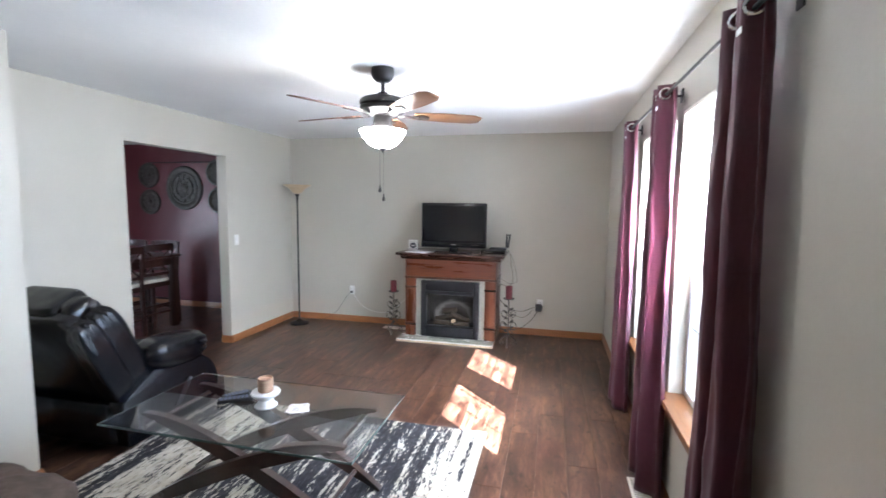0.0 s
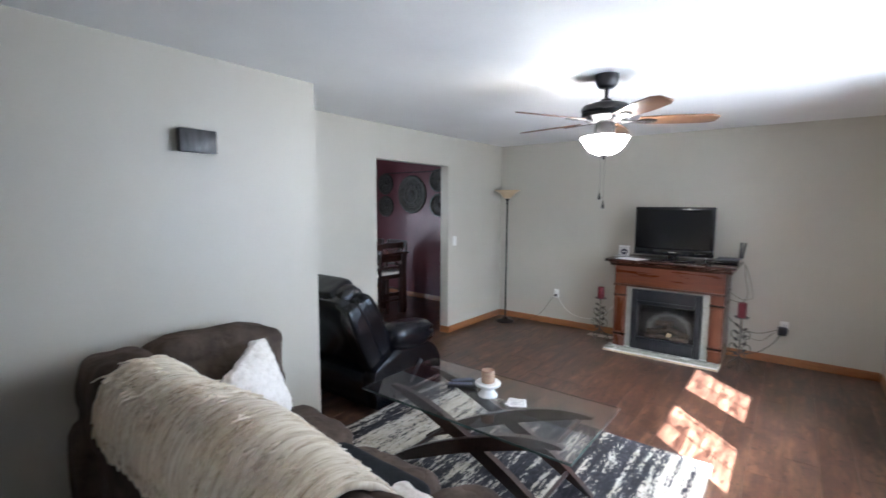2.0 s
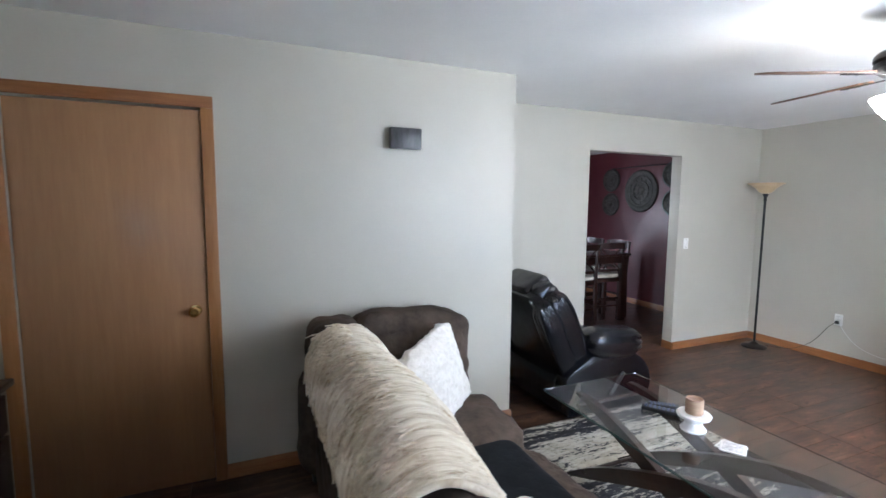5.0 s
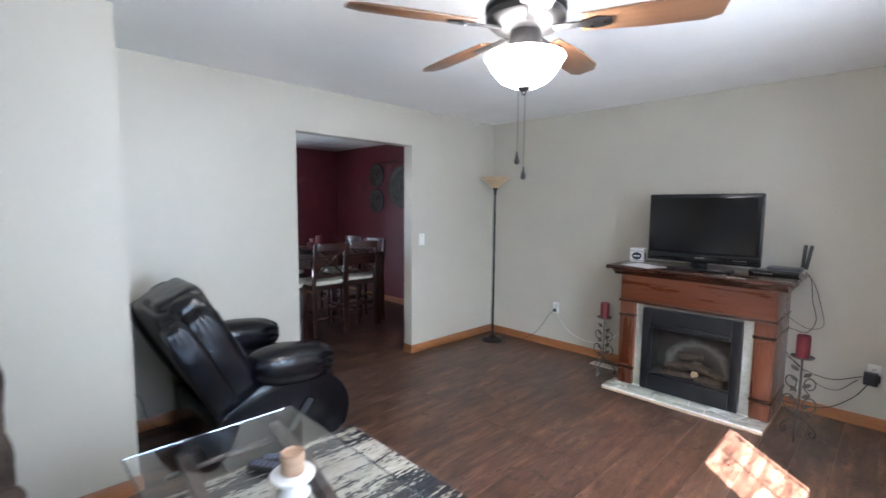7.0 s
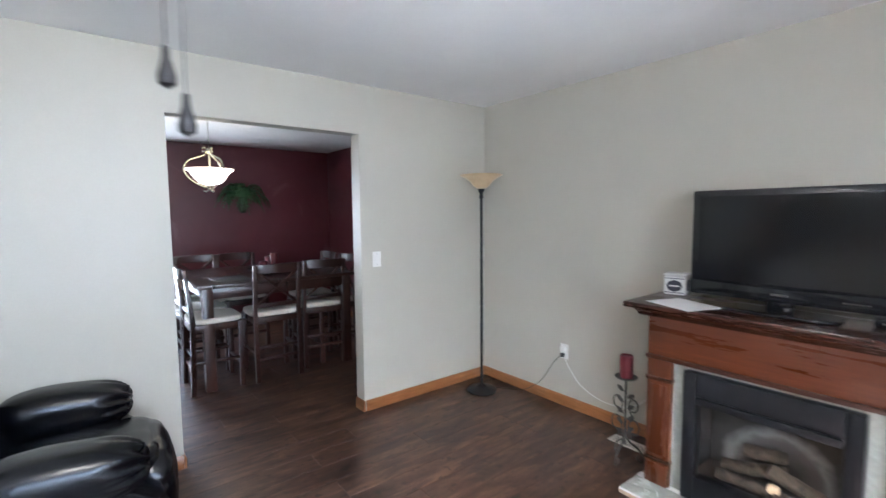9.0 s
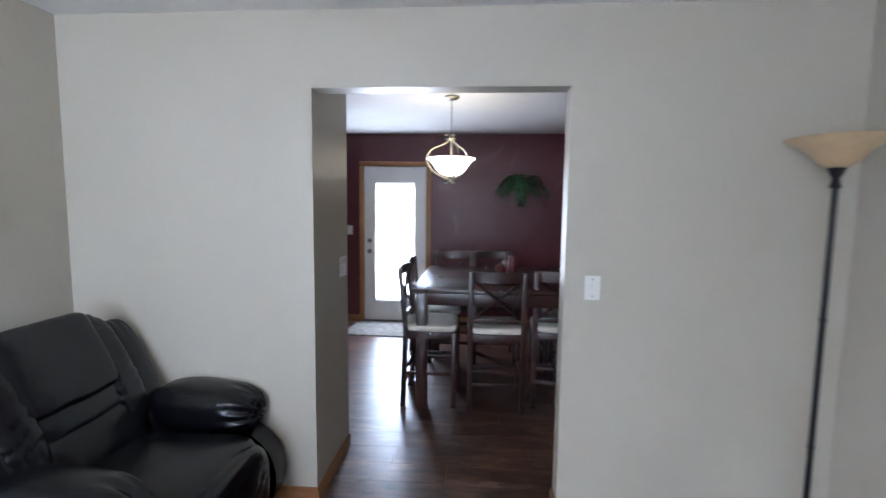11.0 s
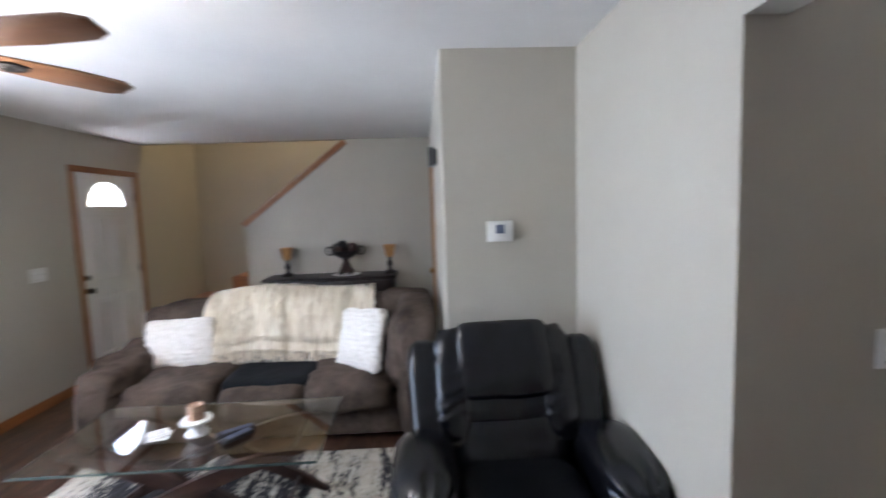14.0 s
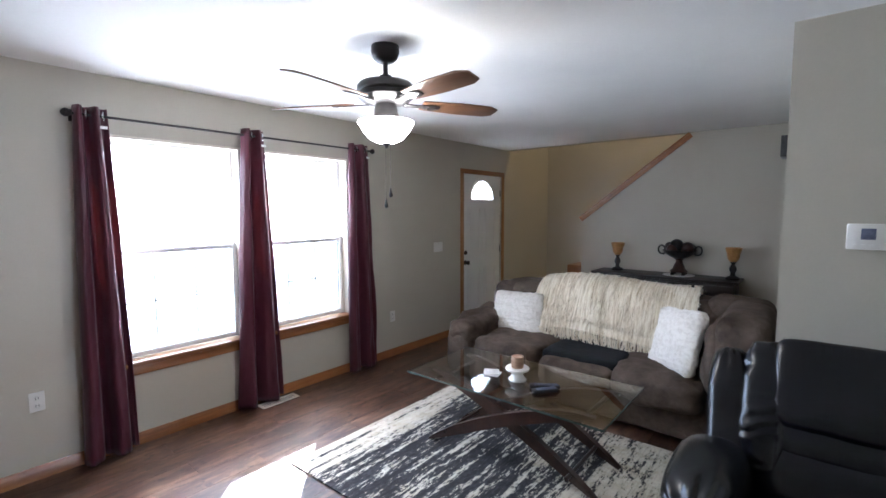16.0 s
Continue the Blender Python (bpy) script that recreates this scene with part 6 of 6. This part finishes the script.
for x, y, z, r, mt in ((-0.07, 0.02, 0.195, 0.05, M_CHERRY), (0.02, 0.03, 0.212, 0.055, M_BLACK), (0.085, -0.02, 0.195, 0.045, M_MEDAL), (-0.02, -0.05, 0.19, 0.045, M_AMBERDARK), (0.05, 0.06, 0.18, 0.045, M_CHERRY), (-0.085, -0.04, 0.185, 0.04, M_MEDAL)):
    bm = bmesh.new()
    bmesh.ops.create_uvsphere(bm, u_segments=18, v_segments=12, radius=r * 1.32)
    for v in bm.verts:
        v.co += v.co.normalized() * 0.003 * noise.noise(v.co * 60)
    single("decorative_ball", bm, mt, "dark textured decorative ball in the bowl", "ball", "balls in the bowl", pose(-1.18 + x * 1.18, SOUTH + 0.20 + y * 1.32, 0.865 + (z + 0.034) * 1.32))
single("doily", lathe([(0, 0)] + [(0.16, 0.0), (0.16, 0.003), (0, 0.0035)], 26), M_PAPER, "white crocheted doily under the bowl", "doily", m=pose(-1.18, SOUTH + 0.20, 0.8605))

# ---- on the closet and niche walls ----
sc = thing("wall_sconce", pose(CLOSET, 1.58, 1.962), "small dark slate box on the wall", "wall sconce")
part("back_plate", box(0.0005, 0.02, -0.085, 0.085, -0.05, 0.05, 0.003), M_BLACK, sc)
part("slate_face", box(0.02, 0.062, -0.098, 0.098, -0.062, 0.062, 0.003), M_SMOKED, sc, "streaked grey slate face")
th = thing("thermostat", pose(-2.497, NICHE, 1.468), "white programmable thermostat with small screen", "thermostat")
part("back_plate", box(-0.062, 0.062, 0.0005, 0.008, -0.05, 0.05, 0.003), M_PLASTIC, th)
part("housing", box(-0.07, 0.07, 0.0085, 0.03, -0.056, 0.056, 0.006), M_PLASTIC, th)
part("display", box(-0.024, 0.024, 0.0302, 0.032, -0.012, 0.036, 0.001), M_BUTTON, th, "grey display")
bm = empty_bm()
for k in range(4):
    add_box(bm, -0.05 + k * 0.028, -0.034 + k * 0.028, 0.0302, 0.033, -0.04, -0.033)
part("keys", bm, M_PLASTIC, th)


# ---- dining set ----
def dining_table(cx, cy, lx, ly):
    d = thing("dining_table", pose(cx, cy, 0), "square counter-height dark cherry dining table", "dining table")
    part("tabletop", box(-lx / 2, lx / 2, -ly / 2, ly / 2, 0.888, 0.92, 0.006), M_CHERRY, d)
    for a, b, c, e in ((-lx / 2 + 0.06, lx / 2 - 0.06, -ly / 2 + 0.05, -ly / 2 + 0.072), (-lx / 2 + 0.06, lx / 2 - 0.06, ly / 2 - 0.072, ly / 2 - 0.05), (-lx / 2 + 0.05, -lx / 2 + 0.072, -ly / 2 + 0.075, ly / 2 - 0.075), (lx / 2 - 0.072, lx / 2 - 0.05, -ly / 2 + 0.075, ly / 2 - 0.075)):
        part("apron", box(a, b, c, e, 0.79, 0.887, 0.002), M_CHERRY, d)
    for x in (-1, 1):
        for y in (-1, 1):
            part("leg", box(x * (lx / 2 - 0.075) - 0.042, x * (lx / 2 - 0.075) + 0.042, y * (ly / 2 - 0.075) - 0.042, y * (ly / 2 - 0.075) + 0.042, 0, 0.8875, 0.005), M_CHERRY, d)
    return d


dining_table(-4.73, 4.69, 1.34, 1.42)


def dining_chair():
    """Faces +y; the back is at -y."""
    c = thing("dining_chair", Matrix(), "dark cherry counter-height chair with crossed back and cream seat", "chair", "chairs round the dining table")
    for x in (-0.195, 0.195):
        pts = [(-0.235, 0.0), (-0.195, 0.0), (-0.175, 0.60), (-0.225, 1.06), (-0.255, 1.06), (-0.212, 0.60)]
        part("rear_leg", prism(pts, "x", x - 0.018, x + 0.018, 0.003), M_CHERRY, c)
        part("front_leg", box(x - 0.02, x + 0.02, 0.155, 0.195, 0, 0.585, 0.003), M_CHERRY, c)
        part("side_rail", box(x - 0.012, x + 0.012, -0.185, 0.16, 0.53, 0.585, 0.002), M_CHERRY, c)
        part("side_stretcher", box(x - 0.009, x + 0.009, -0.19, 0.16, 0.25, 0.275, 0.002), M_CHERRY, c)
    part("front_rail", box(-0.18, 0.18, 0.165, 0.19, 0.53, 0.585, 0.002), M_CHERRY, c)
    part("rear_rail", box(-0.18, 0.18, -0.205, -0.18, 0.53, 0.585, 0.002), M_CHERRY, c)
    part("front_stretcher", box(-0.18, 0.18, 0.168, 0.186, 0.19, 0.22, 0.002), M_CHERRY, c, "worn foot rail")
    part("rear_stretcher", box(-0.18, 0.18, -0.205, -0.188, 0.19, 0.215, 0.002), M_CHERRY, c)
    part("rear_stretcher", box(-0.18, 0.18, -0.200, -0.185, 0.29, 0.315, 0.002), M_CHERRY, c)
    part("seat", cushion((0.44, 0.41, 0.06), (0, -0.005, 0.612), 5, 10), M_CREAMSEAT, c, "cream padded seat")
    arc = [(-0.178 + 0.356 * k / 10, -0.248 - 0.024 * math.sin(math.pi * k / 10)) for k in range(11)]
    part("top_rail", prism([(x, y - 0.010) for x, y in arc] + [(x, y + 0.012) for x, y in reversed(arc)], "z", 0.985, 1.065, 0.002), M_CHERRY, c)
    part("lower_rail", box(-0.178, 0.178, -0.213, -0.193, 0.675, 0.71, 0.002), M_CHERRY, c)
    for s in (-1, 1):
        part("cross_slat", rod(bmesh.new(), (s * 0.172, -0.205, 0.70), (-s * 0.172, -0.247, 1.0), 0.012, 6), M_CHERRY, c)
    return c


chair = dining_chair()
SEATS = ((-4.30, 4.13, 0), (-4.80, 4.125, 2), (-4.275, 4.62, 90), (-4.36, 5.12, 86), (-4.42, 5.28, 180), (-4.92, 5.27, 178), (-5.27, 4.21, -90), (-5.28, 4.64, -88))
chair.matrix_basis = pose(SEATS[0][0], SEATS[0][1], 0, 0, 0, SEATS[0][2])
for x, y, rz in SEATS[1:]:
    copy_thing(chair, pose(x, y, 0, 0, 0, rz))
tray = thing("centrepiece_tray", pose(-4.60, 4.71, 0.921), "black footed tray on the dining table", "tray")
part("dish", lathe([(0, 0), (0.08, 0), (0.085, 0.01), (0.18, 0.03), (0.20, 0.045), (0.195, 0.047), (0.17, 0.036), (0, 0.022)], 32), M_BLACK, tray)
for x, y, h in ((-0.04, 0.02, 0.13), (0.05, 0.05, 0.17), (0.02, -0.05, 0.09)):
    single("pillar_candle", lathe([(0, 0.0), (0.037, 0.0), (0.037, h), (0.032, h + 0.004), (0, h - 0.003)], 20), M_REDWAX, "burgundy pillar candle on the black tray", "candle", "pillar candles", pose(-4.60 + x, 4.71 + y, 0.948))
single("place_mat", box(-0.21, 0.21, -0.15, 0.15, 0, 0.003, 0.001), M_DARKPLASTIC, "dark place mat on the dining table", "place mat", m=pose(-4.35, 4.30, 0.9205, 0, 0, 0))

# ---- pendant ----
pen = thing("pendant_lamp", pose(-4.64, 4.23, CEIL), "brushed nickel pendant lamp with lit alabaster bowl", "pendant lamp")
part("canopy", lathe([(0, 0), (0.065, 0), (0.066, -0.012), (0.045, -0.026), (0, -0.03)], 24), M_NICKEL, pen)
bm = empty_bm()
for k in range(15):
    a = k % 2
    ring = [(0.006 * math.cos(t_) * (1 - a), 0.006 * math.cos(t_) * a, -0.035 - 0.019 * k + 0.013 * math.sin(t_)) for t_ in np.linspace(0, 2 * math.pi, 9)[:-1]]
    tube(bm, ring, 0.0018, 4, True)
part("chain", bm, M_NICKEL, pen)
part("hub", lathe([(0, -0.312), (0.016, -0.316), (0.024, -0.33), (0.03, -0.345), (0.018, -0.36), (0.011, -0.37), (0.011, -0.62), (0, -0.62)], 16), M_NICKEL, pen)
part("bowl", lathe([(0.0, -0.655), (0.05, -0.652), (0.095, -0.632), (0.13, -0.595), (0.155, -0.555), (0.18, -0.528), (0.205, -0.514), (0.203, -0.507), (0.176, -0.518), (0.148, -0.548), (0.122, -0.590), (0.09, -0.622), (0, -0.642)], 40), M_PENDANT, pen, "lit alabaster glass bowl")
for k in range(3):
    a = radians(120 * k + 20)
    pts = smooth_path([(0.018, 0, -0.345), (0.045, 0, -0.375), (0.10, 0, -0.40), (0.165, 0, -0.425), (0.205, 0, -0.475), (0.212, 0, -0.53), (0.17, 0, -0.60), (0.09, 0, -0.655), (0.03, 0, -0.675)], 6)
    part("arm", tube(bmesh.new(), [(p.x * math.cos(a), p.x * math.sin(a), p.z) for p in pts], 0.0065, 6), M_NICKEL, pen)
    for z0 in (-0.327, -0.695):
        ring = [((0.04 + 0.02 * math.cos(t_)) * math.cos(a), (0.04 + 0.02 * math.cos(t_)) * math.sin(a), z0 + 0.02 * math.sin(t_)) for t_ in np.linspace(0.6, 5.6, 14)]
        part("curl", tube(bmesh.new(), ring, 0.005, 5), M_NICKEL, pen)
part("finial", lathe([(0, -0.655), (0.03, -0.662), (0.022, -0.68), (0.026, -0.695), (0, -0.712)], 14), M_NICKEL, pen)


# ---- fern on the maroon wall ----
def fern():
    f = thing("wall_fern", pose(RED_W, 5.0, 1.76), "green artificial fern hanging in a wall basket", "fern")
    part("basket", cushion((0.11, 0.12, 0.22), (0.07, 0, -0.12), 2.6, 8, 0.01, 20), M_FERNBASE, f, "dark mossy basket")
    rng = random.Random(11)
    for k in range(40):
        a = rng.uniform(-1.5, 1.5)
        l, rise = rng.uniform(0.22, 0.37), rng.uniform(0.04, 0.17)
        tip = Vector((0.08 + l * 0.55 * math.cos(a), l * math.sin(a), -rng.uniform(0.02, 0.22) * (1.35 - 0.5 * abs(math.sin(a)))))
        mid = Vector((0.06 + l * 0.3 * math.cos(a), l * 0.55 * math.sin(a), rise))
        path = smooth_path([(0.06, 0.02 * math.sin(a), -0.02), mid, tip], 7)
        bm = tube(bmesh.new(), path, 0.0022, 4)
        for i in range(1, len(path)):
            d = (path[i] - path[i - 1]).normalized()
            s = d.cross(Vector((0, 0, 1))).normalized()
            w = 0.056 * math.sin(math.pi * min(1, (i + 1.5) / (len(path) + 1.5)))
            for sg in (-1, 1):
                p = path[i]
                q = [p, p + s * sg * w * 0.5 + d * 0.014, p + s * sg * w + d * 0.012 - Vector((0, 0, 0.012)), p + s * sg * w * 0.5 - d * 0.008]
                bm.faces.new([bm.verts.new(c) for c in q])
        part("frond", bm, M_FERN, f)


fern()


# ---- plaques on the dining wall ----
def plaque(x, z, r, label):
    p = thing("wall_plaque", pose(x, RED_N, z, 90), label, "wall plaque", "round plaques on the maroon wall")
    part("disc", lathe([(0, 0.004), (r * 0.98, 0.004), (r, 0.012), (r * 0.96, 0.026), (r * 0.84, 0.030), (r * 0.78, 0.018), (r * 0.72, 0.012), (r * 0.70, 0.018), (r * 0.66, 0.018), (r * 0.64, 0.010), (0, 0.010)], 40), M_MEDAL, p)
    for k in range(12):
        part("spoke", box(r * 0.22, r * 0.63, -0.006, 0.006, 0.010, 0.018), M_MEDAL, p, "", pose(0, 0, 0, 0, 0, 30 * k))
    part("ring", lathe([(r * 0.42, 0.010), (r * 0.43, 0.022), (r * 0.47, 0.022), (r * 0.48, 0.010)], 32), M_MEDAL, p)
    part("boss", lathe([(0, 0.034), (r * 0.10, 0.030), (r * 0.16, 0.018), (r * 0.2, 0.010)], 20), M_MEDAL, p)
    return p


plaque(-4.79, 1.785, 0.325, "large round weathered bronze plaque on maroon wall")
for x, z in ((-5.425, 1.975), (-5.42, 1.575), (-4.21, 2.01), (-4.19, 1.605)):
    plaque(x, z, 0.19, "small round weathered bronze plaque on maroon wall")
hr = thing("hanging_rod", pose(0, RED_N - 0.03, 2.16), "thin dark rod above the wall plaques", "rod")
part("bar", rod(bmesh.new(), (-5.4, 0, 0), (-3.5, 0, 0), 0.007, 8), M_BRONZE, hr)
for x in (-5.3, -4.5, -3.6):
    part("bracket", rod(bmesh.new(), (x, 0, 0), (x, 0.03, 0), 0.006, 6), M_BRONZE, hr)

single("door_mat", box(-0.30, 0.30, -0.42, 0.42, 0.0005, 0.012, 0.004), M_MAT, "grey patterned door mat by the patio door", "door mat", m=pose(-6.20, 3.33, 0))

# ---- fridge and its surround ----
fr_ = thing("refrigerator", pose(-6.14, 1.76, 0), "black side-by-side refrigerator with chrome handles", "refrigerator")
part("cabinet", box(-0.38, 0.26, -0.44, 0.43, 0.02, 1.72, 0.006), M_FRIDGE, fr_)
for a, b in ((-0.44, -0.05), (-0.04, 0.43)):
    dr = part("door", box(0.262, 0.33, a, b, 0.08, 1.72, 0.014, 3), M_FRIDGE, fr_)
part("grille", box(0.262, 0.30, -0.43, 0.42, 0.02, 0.075, 0.003), M_DARKPLASTIC, fr_)
part("dispenser", box(0.3305, 0.338, 0.10, 0.34, 0.92, 1.34, 0.004), M_DARKPLASTIC, fr_, "dark ice and water dispenser")
for z in (0.92, 1.34):
    part("trim_bar", box(0.331, 0.352, 0.02, 0.40, z - 0.008, z + 0.008, 0.003), M_CHROME, fr_, "chrome bar")
# the highlight down the door's edge, modelled as a thin chrome strip
part("edge_highlight", box(0.331, 0.336, 0.405, 0.428, 0.10, 1.70, 0.002), M_CHROME, fr_, "chrome strip standing for the highlight on the door edge")
cab = thing("fridge_cabinet", pose(RED_W, 1.72, 0), "golden oak cabinet surround above the refrigerator", "cabinet")
part("side_panel", box(0.001, 0.30, 0.46, 0.485, 0.002, 2.12, 0.003), M_OAKZ, cab)
part("side_panel", box(0.001, 0.30, -0.485, -0.46, 0.002, 2.12, 0.003), M_OAKZ, cab)
part("body", box(0.001, 0.28, -0.459, 0.459, 1.78, 2.12, 0.003), M_OAK, cab)
for a, b in ((-0.45, -0.005), (0.005, 0.45)):
    do = part("door", box(0.281, 0.30, a, b, 1.79, 2.11, 0.004), M_OAK, cab)
    part("door_panel", box(0.3005, 0.308, a + 0.055, b - 0.055, 1.845, 2.055, 0.006), M_OAK, do)
part("cornice", box(0.001, 0.335, -0.50, 0.50, 2.121, 2.15, 0.006), M_OAK, cab)

# ---- outside ----
# pale ground added as a reflector: sends sunlight up through the windows to the ceiling
structure("driveway", box(EAST + 0.16, 22.0, -24, 30, -0.219, -0.20), M_CONCRETE, "pale concrete driveway, spread wide to bounce sun indoors")
structure("patio", box(-30.0, RED_W - 0.16, -8, 14, -0.219, -0.06), M_CONCRETE, "pale concrete patio")


def car():
    c = thing("car", pose(6.6, 7.6, -0.20, 0, 0, 96), "blue parked sedan on the driveway", "car")
    side_ = [(-2.2, 0.28), (2.2, 0.28), (2.25, 0.62), (2.1, 0.80), (1.2, 0.92), (0.55, 1.36), (-0.9, 1.40), (-1.6, 0.98), (-2.15, 0.92), (-2.25, 0.6)]
    part("body", prism(side_, "y", -0.86, 0.86, 0.06), M_CAR, c)
    for s in (-1, 1):
        part("side_window", prism([(1.0, 0.94), (0.5, 1.28), (-0.85, 1.31), (-1.35, 0.98)], "y", s * 0.862 - 0.004, s * 0.862 + 0.004), M_DARKGLASS, c, "dark side glass")
        for x in (-1.35, 1.4):
            w = part("wheel", lathe([(0, -0.1), (0.2, -0.1), (0.31, -0.09), (0.33, -0.05), (0.33, 0.05), (0.31, 0.09), (0.2, 0.1), (0, 0.1)], 28, m=Matrix.Translation((x, s * 0.80, 0.331)) @ Matrix.Rotation(radians(90), 4, "X")), M_TYRE, c)
            part("rim", lathe([(0, -0.112), (0.19, -0.108), (0.2, -0.1), (0.2, 0.1), (0.19, 0.108), (0, 0.112)], 20, m=Matrix.Translation((x, s * 0.80, 0.331)) @ Matrix.Rotation(radians(90), 4, "X")), M_CHROME, w)
    for s in (-0.6, 0.6):
        part("headlight", cushion((0.1, 0.32, 0.12), (2.2, s, 0.66), 3, 8), M_CERAMIC, c)


car()


def house(x, y, rz):
    h = thing("house", pose(x, y, -0.22, 0, 0, rz), "white sided house across the street", "house", "houses outside")
    wl = part("wall", box(-5, 5, -3.5, 3.5, 0, 3.0), M_SIDING, h)
    part("roof", prism([(-4.0, 2.9), (0, 4.8), (4.0, 2.9)], "x", -5.4, 5.4), M_ROOF, h)
    for xx in (-3, 0.2, 3.1):
        w = part("window", box(xx - 0.6, xx + 0.6, -3.53, -3.46, 1.0, 2.2), M_DARKGLASS, h)
        part("frame", box(xx - 0.68, xx + 0.68, -3.56, -3.531, 0.92, 1.0), M_VINYL, w)


house(26, 4, -90)


# ---- floor of single planks ----
tagged(new("floor", mesh_of("floor", box(RED_W, EAST, SOUTH, RED_N, -0.05, -0.008), M_SUB)), "dark brown wood-look laminate plank floor", "", "", "structure")
floor = bpy.data.objects["floor"]
plank_meshes = {}


def plank_mesh(wide, long):
    key = (round(wide, 3), round(long, 3))
    if key not in plank_meshes:
        plank_meshes[key] = mesh_of("plank", box(-wide / 2 + 0.0004, wide / 2 - 0.0004, -long / 2 + 0.0004, long / 2 - 0.0004, -0.0078, 0, 0.0009, 1), M_PLANK, False)
    return plank_meshes[key]


rng = random.Random(5)
wide, long = 0.182, 1.32
rows = int((EAST - RED_W) / wide) + 1
for r in range(rows):
    x0 = RED_W + r * wide
    w = min(wide, EAST - x0)
    if w < 0.003:
        continue
    y = SOUTH - rng.choice((0.0, 0.33, 0.66, 0.99))
    end = RED_N if x0 + w < WEST - 0.1 else NORTH
    while y < end:
        a, b = max(y, SOUTH), min(y + long, end)
        if b - a > 0.02:
            ob = new("plank", plank_mesh(w, b - a))
            ob.location = (x0 + w / 2, (a + b) / 2, 0)
            ob.parent = floor
        y += long
